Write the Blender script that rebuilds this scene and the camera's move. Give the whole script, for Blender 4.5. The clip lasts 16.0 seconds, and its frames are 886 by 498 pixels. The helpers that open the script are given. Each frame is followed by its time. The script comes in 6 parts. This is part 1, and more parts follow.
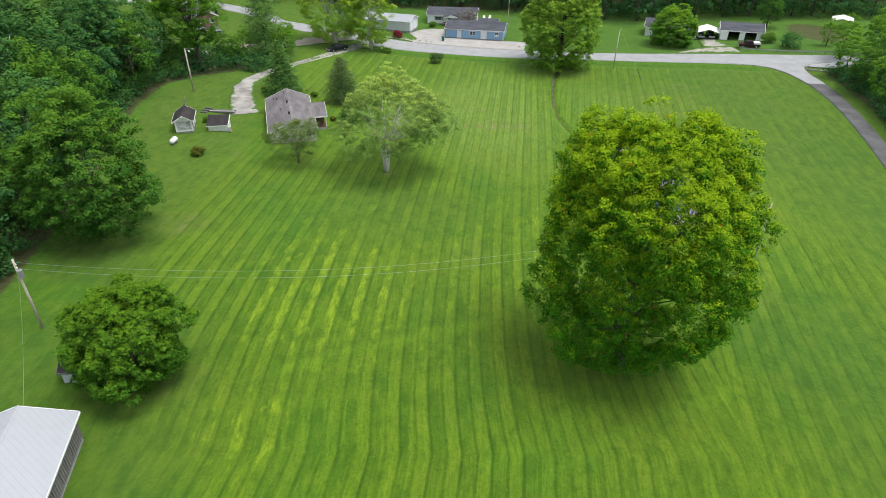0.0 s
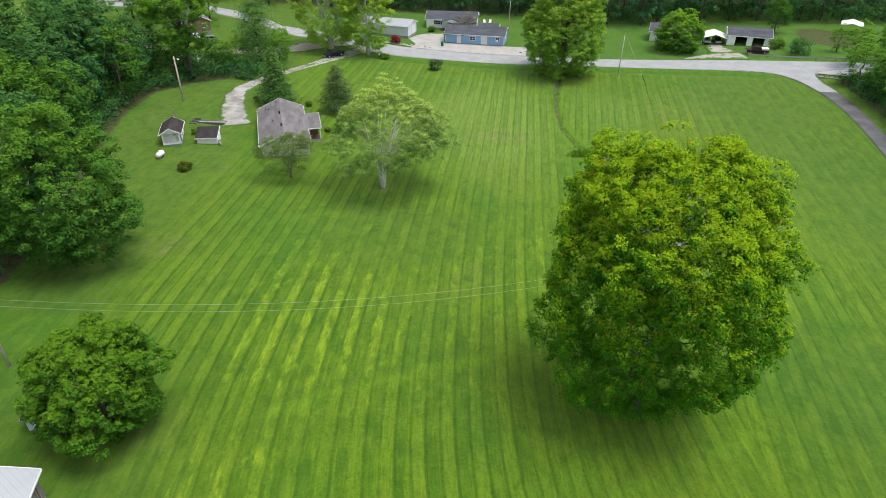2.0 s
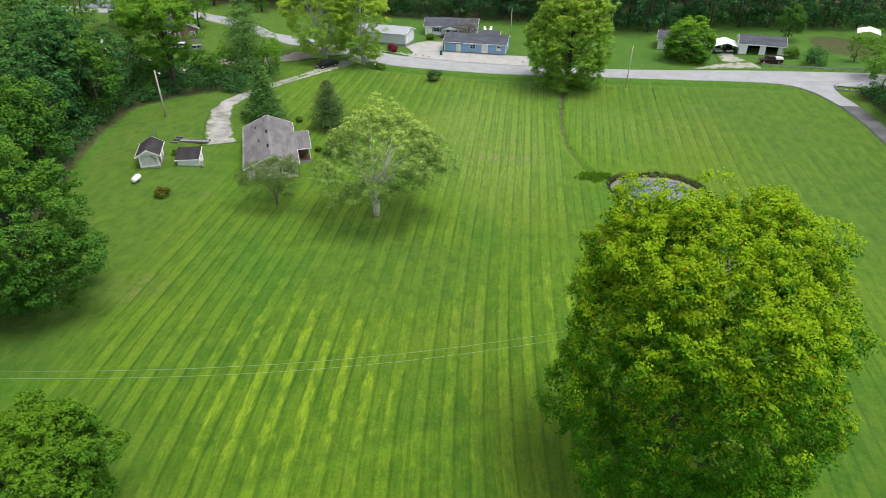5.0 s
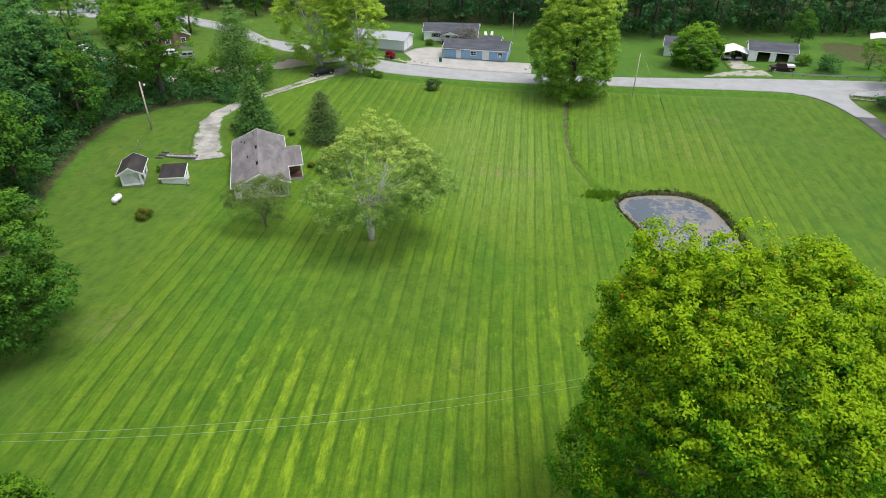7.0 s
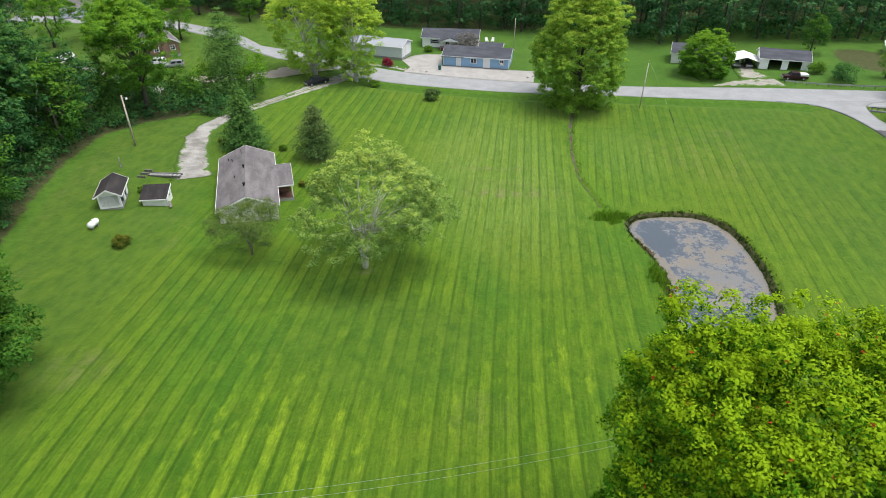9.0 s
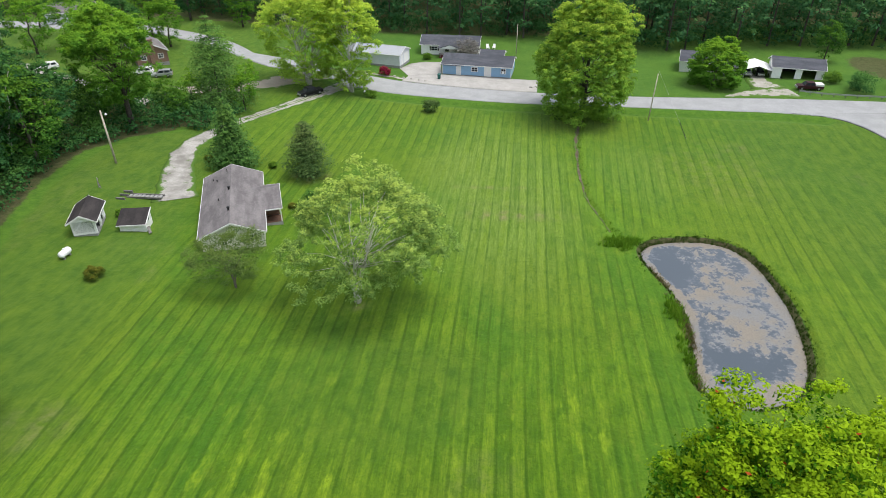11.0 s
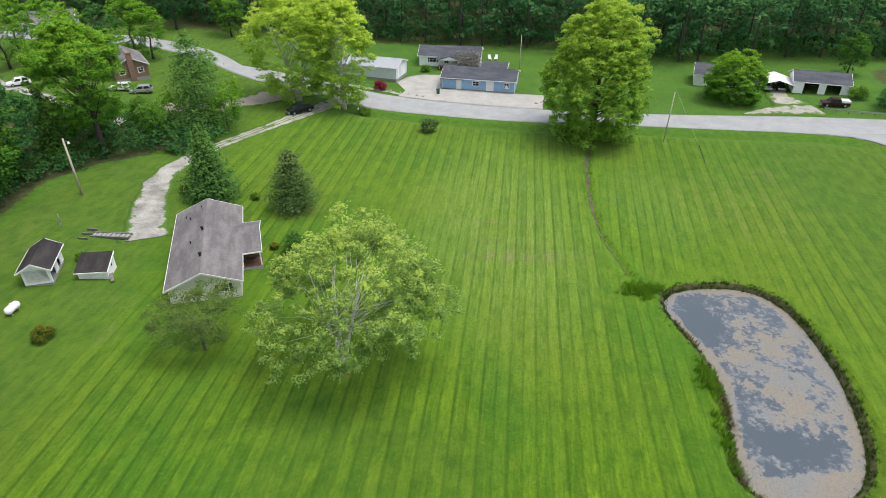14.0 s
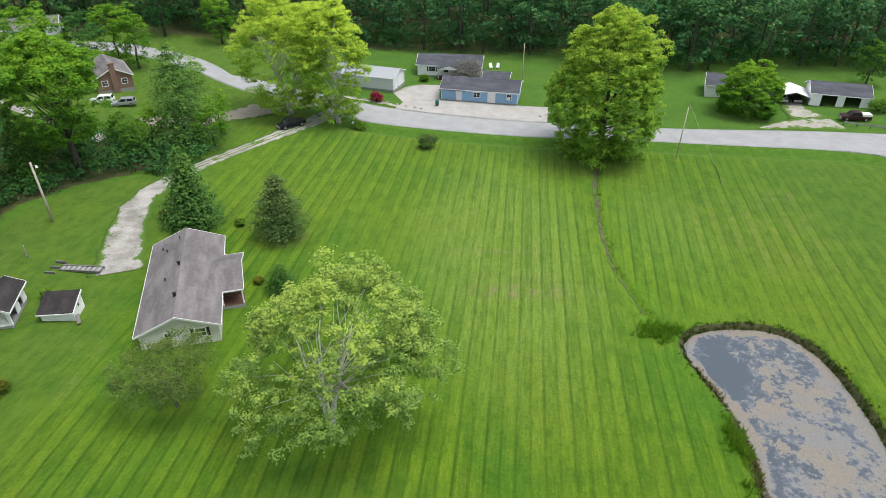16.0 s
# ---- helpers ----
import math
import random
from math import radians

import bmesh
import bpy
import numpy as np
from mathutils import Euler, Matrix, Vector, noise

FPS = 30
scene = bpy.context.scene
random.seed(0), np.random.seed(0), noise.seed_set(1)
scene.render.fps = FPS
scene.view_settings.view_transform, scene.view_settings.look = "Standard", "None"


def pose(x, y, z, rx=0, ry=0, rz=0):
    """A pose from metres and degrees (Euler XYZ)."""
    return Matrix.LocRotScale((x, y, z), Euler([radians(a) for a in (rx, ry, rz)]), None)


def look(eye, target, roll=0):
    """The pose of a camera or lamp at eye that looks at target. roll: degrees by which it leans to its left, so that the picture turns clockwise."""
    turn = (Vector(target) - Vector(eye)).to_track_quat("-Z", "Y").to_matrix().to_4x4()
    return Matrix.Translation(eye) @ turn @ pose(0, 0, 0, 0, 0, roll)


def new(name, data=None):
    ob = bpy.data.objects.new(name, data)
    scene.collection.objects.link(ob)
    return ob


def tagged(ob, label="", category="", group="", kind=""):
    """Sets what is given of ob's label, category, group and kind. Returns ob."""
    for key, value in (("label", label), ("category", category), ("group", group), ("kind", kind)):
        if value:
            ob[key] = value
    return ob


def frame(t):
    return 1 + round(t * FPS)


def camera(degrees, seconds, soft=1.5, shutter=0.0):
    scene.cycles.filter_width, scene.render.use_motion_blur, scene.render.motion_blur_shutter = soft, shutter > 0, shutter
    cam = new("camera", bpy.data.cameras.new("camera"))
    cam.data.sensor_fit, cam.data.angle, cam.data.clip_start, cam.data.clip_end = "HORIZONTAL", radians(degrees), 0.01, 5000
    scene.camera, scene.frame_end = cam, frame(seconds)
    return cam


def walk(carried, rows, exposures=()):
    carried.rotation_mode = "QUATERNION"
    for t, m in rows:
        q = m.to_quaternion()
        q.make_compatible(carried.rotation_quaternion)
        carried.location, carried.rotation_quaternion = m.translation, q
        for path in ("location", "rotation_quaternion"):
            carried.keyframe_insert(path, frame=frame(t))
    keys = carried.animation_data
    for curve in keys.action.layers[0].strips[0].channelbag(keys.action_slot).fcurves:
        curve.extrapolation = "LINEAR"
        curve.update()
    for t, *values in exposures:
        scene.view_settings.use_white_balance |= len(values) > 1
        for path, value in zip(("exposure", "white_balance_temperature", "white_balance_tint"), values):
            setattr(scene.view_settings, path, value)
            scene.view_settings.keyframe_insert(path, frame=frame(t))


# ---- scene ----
cam = camera(70.96, 16.0, soft=0.7)
PATH = [
    (0.0, 0.00, 0.00, 42.00, 57.31, -0.00, 0.00),
    (0.5, 0.02, 1.35, 42.00, 57.31, 0.00, -0.01),
    (1.0, 0.04, 2.70, 42.01, 57.32, 0.00, -0.02),
    (1.5, 0.07, 4.06, 42.02, 57.33, 0.01, -0.03),
    (2.0, 0.10, 5.41, 42.02, 57.32, -0.01, -0.03),
    (2.5, 0.12, 6.79, 42.02, 57.32, 0.00, -0.05),
    (3.0, 0.15, 8.18, 42.03, 57.32, 0.01, -0.05),
    (3.5, 0.19, 9.57, 42.04, 57.33, 0.01, -0.06),
    (4.0, 0.22, 10.97, 42.04, 57.32, -0.00, -0.07),
    (6.5, 0.37, 18.54, 42.09, 57.32, -0.00, -0.07),
    (7.0, 0.39, 20.10, 42.09, 57.31, 0.00, -0.08),
    (7.5, 0.41, 21.71, 42.11, 57.30, 0.00, -0.09),
    (8.0, 0.43, 23.37, 42.12, 57.29, 0.01, -0.10),
    (8.5, 0.45, 25.08, 42.13, 57.30, 0.02, -0.10),
    (9.0, 0.47, 26.77, 42.17, 57.29, 0.02, -0.12),
    (11.5, 0.63, 35.37, 42.16, 57.30, 0.01, -0.12),
    (12.0, 0.66, 37.08, 42.15, 57.30, 0.01, -0.12),
    (12.5, 0.70, 38.82, 42.15, 57.29, 0.02, -0.12),
    (13.0, 0.70, 40.54, 42.17, 57.27, 0.01, -0.14),
    (13.5, 0.72, 42.37, 42.19, 57.27, 0.03, -0.14),
    (14.0, 0.75, 44.24, 42.23, 57.26, 0.03, -0.14),
    (14.5, 0.75, 46.13, 42.23, 57.26, 0.02, -0.15),
    (15.0, 0.80, 48.02, 42.24, 57.25, 0.02, -0.15),
    (15.5, 0.82, 49.91, 42.26, 57.24, 0.02, -0.16),
    (16.0, 0.88, 51.80, 42.27, 57.23, 0.01, -0.15),
]
walk(cam, [(t, pose(x, y, z, rx, ry, rz)) for t, x, y, z, rx, ry, rz in PATH], exposures=[(0.0, 1.06), (16.0, 1.06)])

# ---- light ----
world = bpy.data.worlds.new("overcast_sky")
scene.world = world
world.use_nodes = True
wn = world.node_tree
sky = wn.nodes.new("ShaderNodeTexSky")
sky.sky_type = "NISHITA"
sky.sun_disc = False
sky.sun_elevation, sky.sun_rotation = radians(71), radians(97)
soften = wn.nodes.new("ShaderNodeHueSaturation")
soften.inputs["Saturation"].default_value = 0.35
wn.links.new(sky.outputs["Color"], soften.inputs["Color"])
cloud = wn.nodes.new("ShaderNodeTexNoise")
cloud.inputs["Scale"].default_value, cloud.inputs["Detail"].default_value = 3.2, 6.0
bright = wn.nodes.new("ShaderNodeMapRange")
for slot, value in ((1, 0.35), (2, 0.65), (3, 0.72), (4, 1.35)):
    bright.inputs[slot].default_value = value
wn.links.new(wn.nodes.new("ShaderNodeTexCoord").outputs["Generated"], cloud.inputs["Vector"])
wn.links.new(cloud.outputs[0], bright.inputs[0])
clouded = wn.nodes.new("ShaderNodeVectorMath")
clouded.operation = "SCALE"
wn.links.new(soften.outputs["Color"], clouded.inputs[0])
wn.links.new(bright.outputs[0], clouded.inputs["Scale"])
wn.links.new(clouded.outputs[0], wn.nodes["Background"].inputs["Color"])
wn.nodes["Background"].inputs["Strength"].default_value = 0.125

sun = new("sun", bpy.data.lights.new("sun", "SUN"))
sun.data.energy, sun.data.angle, sun.data.color = 1.65, radians(32), (1.0, 0.96, 0.86)
sun.matrix_world = look((32, -4, 95), (0, 0, 0))


# ---- materials ----
class Nodes:
    """A small builder for one node material."""

    def __init__(self, name, rough=0.8, metal=0.0, spec=0.3):
        self.m = bpy.data.materials.new(name)
        self.m.use_nodes = True
        self.t = self.m.node_tree
        self.b = self.t.nodes["Principled BSDF"]
        self.b.inputs["Roughness"].default_value = rough
        self.b.inputs["Metallic"].default_value = metal
        self.b.inputs["Specular IOR Level"].default_value = spec

    def put(self, socket, value):
        if isinstance(value, bpy.types.NodeSocket):
            self.t.links.new(value, socket)
        else:
            socket.default_value = value

    def node(self, kind, out=0, **values):
        n = self.t.nodes.new(kind)
        for key, value in values.items():
            self.put(n.inputs[key.replace("_", " ")], value)
        return n.outputs[out]

    def coords(self, space="Object"):
        return self.t.nodes.new("ShaderNodeTexCoord").outputs[space]

    def place(self):
        return self.t.nodes.new("ShaderNodeNewGeometry").outputs["Position"]

    def island(self):
        return self.t.nodes.new("ShaderNodeNewGeometry").outputs["Random Per Island"]

    def own(self):
        return self.t.nodes.new("ShaderNodeObjectInfo").outputs["Random"]

    def attr(self, name):
        n = self.t.nodes.new("ShaderNodeAttribute")
        n.attribute_name = name
        return n.outputs["Fac"]

    def noise(self, where, scale, detail=4.0, rough=0.55):
        return self.node("ShaderNodeTexNoise", 0, Vector=where, Scale=scale, Detail=detail, Roughness=rough)

    def math(self, op, a, b=0.0, c=0.0):
        n = self.t.nodes.new("ShaderNodeMath")
        n.operation = op
        for i, v in enumerate((a, b, c)):
            self.put(n.inputs[i], v)
        return n.outputs[0]

    def ramp(self, value, lo, hi, a=0.0, b=1.0):
        n = self.t.nodes.new("ShaderNodeMapRange")
        n.interpolation_type = "SMOOTHSTEP"
        for i, v in enumerate((value, lo, hi, a, b)):
            self.put(n.inputs[i], v)
        return n.outputs[0]

    def mix(self, fac, a, b, how="MIX"):
        n = self.t.nodes.new("ShaderNodeMix")
        n.data_type, n.blend_type = "RGBA", how
        self.put(n.inputs[0], fac)
        for i, v in ((6, a), (7, b)):
            self.put(n.inputs[i], (*v, 1.0) if isinstance(v, tuple) and len(v) == 3 else v)
        return n.outputs[2]

    def stretch(self, where, sx, sy, sz, turn=0.0):
        n = self.t.nodes.new("ShaderNodeMapping")
        self.put(n.inputs["Vector"], where)
        n.inputs["Scale"].default_value = (sx, sy, sz)
        n.inputs["Rotation"].default_value = (0, 0, radians(turn))
        return n.outputs[0]

    def bump(self, height, strength=0.4, distance=0.05):
        n = self.t.nodes.new("ShaderNodeBump")
        n.inputs["Strength"].default_value, n.inputs["Distance"].default_value = strength, distance
        self.t.links.new(height, n.inputs["Height"])
        self.t.links.new(n.outputs[0], self.b.inputs["Normal"])

    def done(self, colour, rough=None):
        self.put(self.b.inputs["Base Color"], (*colour, 1.0) if isinstance(colour, tuple) else colour)
        if rough is not None:
            self.put(self.b.inputs["Roughness"], rough)
        return self.m


def plain(name, colour, rough=0.6, metal=0.0, wear=0.15, grain=3.0, spec=0.35, bump=0.0):
    """A painted or bare surface with grain and wear at two scales."""
    k = Nodes(name, rough, metal, spec)
    w = k.coords()
    fine, broad = k.noise(w, grain * 6, 5), k.noise(w, grain * 0.5, 3)
    dark = tuple(c * (1 - wear * 1.6) for c in colour)
    light = tuple(min(1.0, c * (1 + wear * 0.6)) for c in colour)
    c = k.mix(k.ramp(fine, 0.3, 0.7), dark, light)
    c = k.mix(k.ramp(broad, 0.45, 0.75, 0.0, wear * 2), c, tuple(v * 0.75 for v in colour))
    if bump:
        k.bump(fine, bump, 0.02)
    return k.done(c)


def siding(name, colour, step=0.2, upright=False, wear=0.1):
    """Lapped boards, or standing ribs, as fine relief."""
    k = Nodes(name, 0.55, 0, 0.35)
    w = k.coords()
    sep = k.t.nodes.new("ShaderNodeSeparateXYZ")
    k.t.links.new(w, sep.inputs[0])
    along = k.math("ADD", sep.outputs[0], sep.outputs[1]) if upright else sep.outputs[2]
    saw = k.math("FRACT", k.math("DIVIDE", along, step))
    dirt = k.noise(w, 1.2, 5)
    c = k.mix(k.ramp(dirt, 0.4, 0.8, 0, wear * 3), colour, tuple(v * 0.7 for v in colour))
    c = k.mix(k.ramp(saw, 0.0, 0.12, 0.35, 0.0), c, tuple(v * 0.55 for v in colour))
    k.bump(saw, 0.5, 0.02)
    return k.done(c)


def shingles(name, a, b, step=0.14):
    k = Nodes(name, 0.9, 0, 0.2)
    w = k.coords()
    brick = k.t.nodes.new("ShaderNodeTexBrick")
    k.t.links.new(w, brick.inputs["Vector"])
    for key, v in (("Scale", 1.0), ("Brick Width", 0.33), ("Row Height", step), ("Mortar Size", 0.008)):
        brick.inputs[key].default_value = v
    brick.inputs["Color1"].default_value = (0.42, 0.42, 0.42, 1)
    brick.inputs["Color2"].default_value = (0.6, 0.6, 0.6, 1)
    brick.inputs["Mortar"].default_value = (0.3, 0.3, 0.3, 1)
    streak = k.noise(k.stretch(w, 0.9, 0.25, 0.9), 1.0, 6, 0.6)
    c = k.mix(k.ramp(streak, 0.35, 0.68), a, b)
    c = k.mix(0.55, c, brick.outputs["Color"], "OVERLAY")
    c = k.mix(k.ramp(k.noise(w, 30, 3), 0.3, 0.7, 0, 0.25), c, a)
    k.bump(brick.outputs["Fac"], 0.3, 0.01)
    return k.done(c)


def foliage(name, dark, light, fresh, glow=0.3, turned=0.0):
    """Leaves: tint by leaf, by clump and by tree, painted light on tops, with light let through."""
    k = Nodes(name, 0.7, 0, 0.06)
    w = k.coords()
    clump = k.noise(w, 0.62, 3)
    tip = k.attr("leaf_lightness")
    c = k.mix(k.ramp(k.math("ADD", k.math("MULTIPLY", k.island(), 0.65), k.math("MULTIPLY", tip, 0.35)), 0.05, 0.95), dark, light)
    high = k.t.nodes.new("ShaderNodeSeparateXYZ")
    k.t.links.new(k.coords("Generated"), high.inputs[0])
    # fresh growth by clump; lit crown and clump tops painted in by height
    fresh_and_lit = k.math("ADD", k.math("ADD", k.math("MULTIPLY", high.outputs[2], 0.40), k.math("MULTIPLY", clump, 0.75)), k.math("MULTIPLY", tip, 0.45))
    c = k.mix(k.math("MULTIPLY", k.ramp(fresh_and_lit, 0.84, 1.16), 0.9), c, fresh)
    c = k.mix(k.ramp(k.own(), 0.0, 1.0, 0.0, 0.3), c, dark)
    if turned:
        c = k.mix(k.ramp(k.island(), 1.0 - turned, 1.0 - turned * 0.9), c, (0.42, 0.07, 0.02))
    k.done(c)
    lit = k.node("ShaderNodeBsdfTranslucent", 0, Color=c)
    mixer = k.t.nodes.new("ShaderNodeMixShader")
    mixer.inputs[0].default_value = glow
    k.t.links.new(k.b.outputs[0], mixer.inputs[1])
    k.t.links.new(lit, mixer.inputs[2])
    k.t.links.new(mixer.outputs[0], k.t.nodes["Material Output"].inputs["Surface"])
    return k.m


def lawn():
    """The mown field: stripes, clover, thin patches; rough grass, soil, worn tracks and painted shade by the sheet's
    own zones.
    """
    k = Nodes("lawn_grass", 0.95, 0, 0.04)
    w = k.place()
    sep = k.t.nodes.new("ShaderNodeSeparateXYZ")
    k.t.links.new(w, sep.inputs[0])
    sway = k.math("MULTIPLY", k.math("SUBTRACT", k.noise(w, 0.02, 1), 0.5), 0.7)
    wob = k.math("MULTIPLY", k.math("SUBTRACT", k.noise(w, 0.5, 3), 0.5), 0.10)
    s = k.math("ADD", k.math("ADD", k.attr("lane"), sway), wob)
    join = k.t.nodes.new("ShaderNodeCombineXYZ")
    k.t.links.new(s, join.inputs[0])
    k.t.links.new(sep.outputs[1], join.inputs[1])
    run = join.outputs[0]
    streak = k.noise(k.stretch(run, 1.6, 0.12, 1), 1.0, 4, 0.6)
    hair = k.noise(k.stretch(run, 5.5, 0.5, 1), 1.0, 4, 0.65)
    wave = k.math("SINE", k.math("MULTIPLY", s, 2 * math.pi / 2.56))
    edge = k.math("SINE", k.math("ADD", k.math("MULTIPLY", s, 2 * math.pi / 1.28), 0.9))
    strength = k.math("MULTIPLY", k.ramp(k.noise(w, 0.045, 4), 0.35, 0.62, 0.45, 1.0), k.attr("striped"))
    stripe = k.math("MULTIPLY", k.ramp(wave, -0.5, 0.5), strength)
    broad, mid, fine = k.noise(w, 0.03, 3), k.noise(w, 0.22, 6, 0.62), k.noise(w, 4.0, 5, 0.75)
    c = k.mix(k.ramp(mid, 0.32, 0.68), (0.048, 0.112, 0.0055), (0.086, 0.164, 0.0075))
    c = k.mix(k.math("MULTIPLY", stripe, 0.48), c, (0.148, 0.234, 0.012))
    c = k.mix(k.ramp(streak, 0.48, 0.68, 0, 0.65), c, (0.148, 0.242, 0.012))
    c = k.mix(k.ramp(broad, 0.42, 0.64, 0, 0.55), c, (0.118, 0.168, 0.013))
    cool = k.noise(k.stretch(w, 1.0, 0.6, 1.0), 0.055, 4, 0.6)
    c = k.mix(k.ramp(cool, 0.46, 0.66, 0, 0.65), c, (0.038, 0.128, 0.010))
    mottle = k.noise(k.stretch(run, 1.0, 0.45, 1), 0.8, 5, 0.65)
    c = k.mix(k.ramp(mottle, 0.48, 0.72, 0, 0.5), c, (0.135, 0.185, 0.016))
    c = k.mix(k.ramp(mottle, 0.30, 0.50, 0.6, 0), c, (0.026, 0.084, 0.006))
    c = k.mix(k.math("MULTIPLY", k.attr("track"), k.ramp(k.noise(w, 0.4, 4), 0.3, 0.6, 0.3, 0.8)), c, (0.120, 0.235, 0.012))
    c = k.mix(k.math("MULTIPLY", k.attr("rut_and_shade"), k.ramp(k.noise(w, 0.5, 4), 0.3, 0.65, 0.0, 0.7)), c, (0.035, 0.085, 0.008))
    c = k.mix(k.math("MULTIPLY", k.attr("pale"), k.ramp(streak, 0.35, 0.6, 0.25, 0.75)), c, (0.185, 0.255, 0.055))
    fleck = k.noise(k.stretch(run, 1.3, 0.5, 1), 0.9, 5, 0.65)
    zone = k.attr("clover")
    lit = k.math("ADD", fleck, k.math("MULTIPLY", zone, k.math("SUBTRACT", k.math("MULTIPLY", k.ramp(wave, -0.1, 0.8), 0.17), 0.0)))
    spots = k.ramp(k.math("ADD", lit, k.math("MULTIPLY", k.math("SUBTRACT", fine, 0.5), 0.25)), 0.56, 0.74)
    c = k.mix(k.math("MULTIPLY", spots, k.ramp(zone, 0.0, 0.6, 0.10, 0.75)), c, (0.22, 0.32, 0.016))
    thin = k.math("MULTIPLY", k.math("MULTIPLY", k.attr("thin"), k.ramp(wave, -0.6, 0.6, 0.45, 1.15)), k.ramp(k.noise(w, 0.6, 5, 0.65), 0.35, 0.65))
    c = k.mix(thin, c, (0.20, 0.175, 0.085))
    c = k.mix(k.ramp(hair, 0.35, 0.72, 0.0, 0.5), c, (0.028, 0.080, 0.005))
    c = k.mix(k.ramp(fine, 0.42, 0.75, 0.0, 0.6), c, (0.024, 0.068, 0.005))
    c = k.mix(k.ramp(k.noise(w, 2.2, 6, 0.75), 0.56, 0.74, 0.0, 0.55), c, (0.165, 0.235, 0.018))
    c = k.mix(k.math("MULTIPLY", k.ramp(edge, 0.55, 1.0, 0.0, 0.85), strength), c, (0.50, 0.62, 0.55), "MULTIPLY")
    c = k.mix(k.math("MULTIPLY", k.ramp(wave, -0.25, 0.35, 0.45, 0.0), strength), c, (0.74, 0.82, 0.80), "MULTIPLY")
    c = k.mix(k.math("MULTIPLY", k.attr("yard"), 0.7), c, k.mix(k.ramp(mid, 0.3, 0.7), (0.028, 0.092, 0.014), (0.046, 0.122, 0.018)))
    # duller, darker grass that also carries painted shade
    c = k.mix(k.math("MULTIPLY", k.attr("dull"), k.ramp(mid, 0.25, 0.6, 0.5, 0.9)), c, k.mix(k.ramp(mottle, 0.35, 0.65), (0.032, 0.082, 0.010), (0.064, 0.118, 0.014)))
    tall = k.mix(k.ramp(k.noise(w, 0.9, 6, 0.7), 0.3, 0.7), (0.032, 0.092, 0.009), (0.066, 0.142, 0.013))
    c = k.mix(k.ramp(k.math("ADD", k.attr("rough"), k.math("MULTIPLY", k.math("SUBTRACT", mid, 0.5), 0.7)), 0.35, 0.65), c, tall)
    earth = k.mix(k.ramp(k.noise(w, 1.5, 6, 0.7), 0.3, 0.7), (0.022, 0.030, 0.010), (0.070, 0.058, 0.034))
    c = k.mix(k.ramp(k.math("ADD", k.attr("soil"), k.math("MULTIPLY", k.math("SUBTRACT", k.noise(w, 0.7, 5), 0.5), 0.8)), 0.4, 0.65), c, earth)
    k.b.inputs["Sheen Weight"].default_value = 0.16
    k.b.inputs["Sheen Roughness"].default_value = 0.6
    k.b.inputs["Sheen Tint"].default_value = (0.75, 1.0, 0.35, 1.0)
    k.bump(k.math("ADD", fine, k.math("MULTIPLY", k.noise(w, 1.3, 4), 1.5)), 0.6, 0.12)
    return k.done(c)


def stones(name, a, b, green=0.0, grain=8.0):
    """Gravel, chip-seal and worn concrete, with grass creeping in where it is named."""
    k = Nodes(name, 0.92, 0, 0.2)
    w = k.place()
    c = k.mix(k.ramp(k.noise(w, 0.35, 5, 0.65), 0.3, 0.7), a, b)
    c = k.mix(k.ramp(k.noise(w, grain, 4, 0.7), 0.3, 0.7, 0, 0.45), c, tuple(v * 0.72 for v in a))
    if green:
        c = k.mix(k.ramp(k.math("ADD", k.noise(w, 0.5, 5, 0.65), k.math("MULTIPLY", k.attr("edge"), 0.4)), 0.72 - green * 0.25, 0.86 - green * 0.25), c, (0.07, 0.14, 0.02))
    k.bump(k.noise(w, grain * 1.5, 3), 0.4, 0.03)
    return k.done(c)


def pond_water():
    k = Nodes("pond_water", 0.06, 0, 0.5)
    w = k.place()
    drift = k.noise(w, 0.2, 4)
    cells = k.noise(k.stretch(w, 1, 0.8, 1), 0.55, 3, 0.5)
    crumbs = k.noise(w, 1.9, 6, 0.68)
    cover = k.math("ADD", k.math("ADD", k.math("MULTIPLY", cells, 0.45), k.math("MULTIPLY", crumbs, 0.55)), k.math("MULTIPLY", k.math("SUBTRACT", k.attr("scum"), 0.5), 0.30))
    mask = k.ramp(cover, 0.505, 0.565)
    film_and_sky = k.ramp(k.math("ADD", cover, k.math("MULTIPLY", k.math("SUBTRACT", k.noise(w, 0.9, 5, 0.6), 0.5), 0.35)), 0.44, 0.56, 0.0, 0.6)
    tone = k.mix(k.ramp(drift, 0.40, 0.60), (0.190, 0.165, 0.135), (0.160, 0.162, 0.168))
    tone = k.mix(k.ramp(k.noise(w, 5.0, 5, 0.7), 0.40, 0.68, 0, 0.6), tone, (0.10, 0.090, 0.075))
    # bluish scum film and water, lightened to paint in the sky's reflection
    c = k.mix(film_and_sky, (0.062, 0.078, 0.098), (0.165, 0.178, 0.200))
    c = k.mix(mask, c, tone)
    return k.done(c, k.math("ADD", k.math("ADD", k.math("MULTIPLY", mask, 0.55), k.math("MULTIPLY", film_and_sky, 0.12)), 0.03))


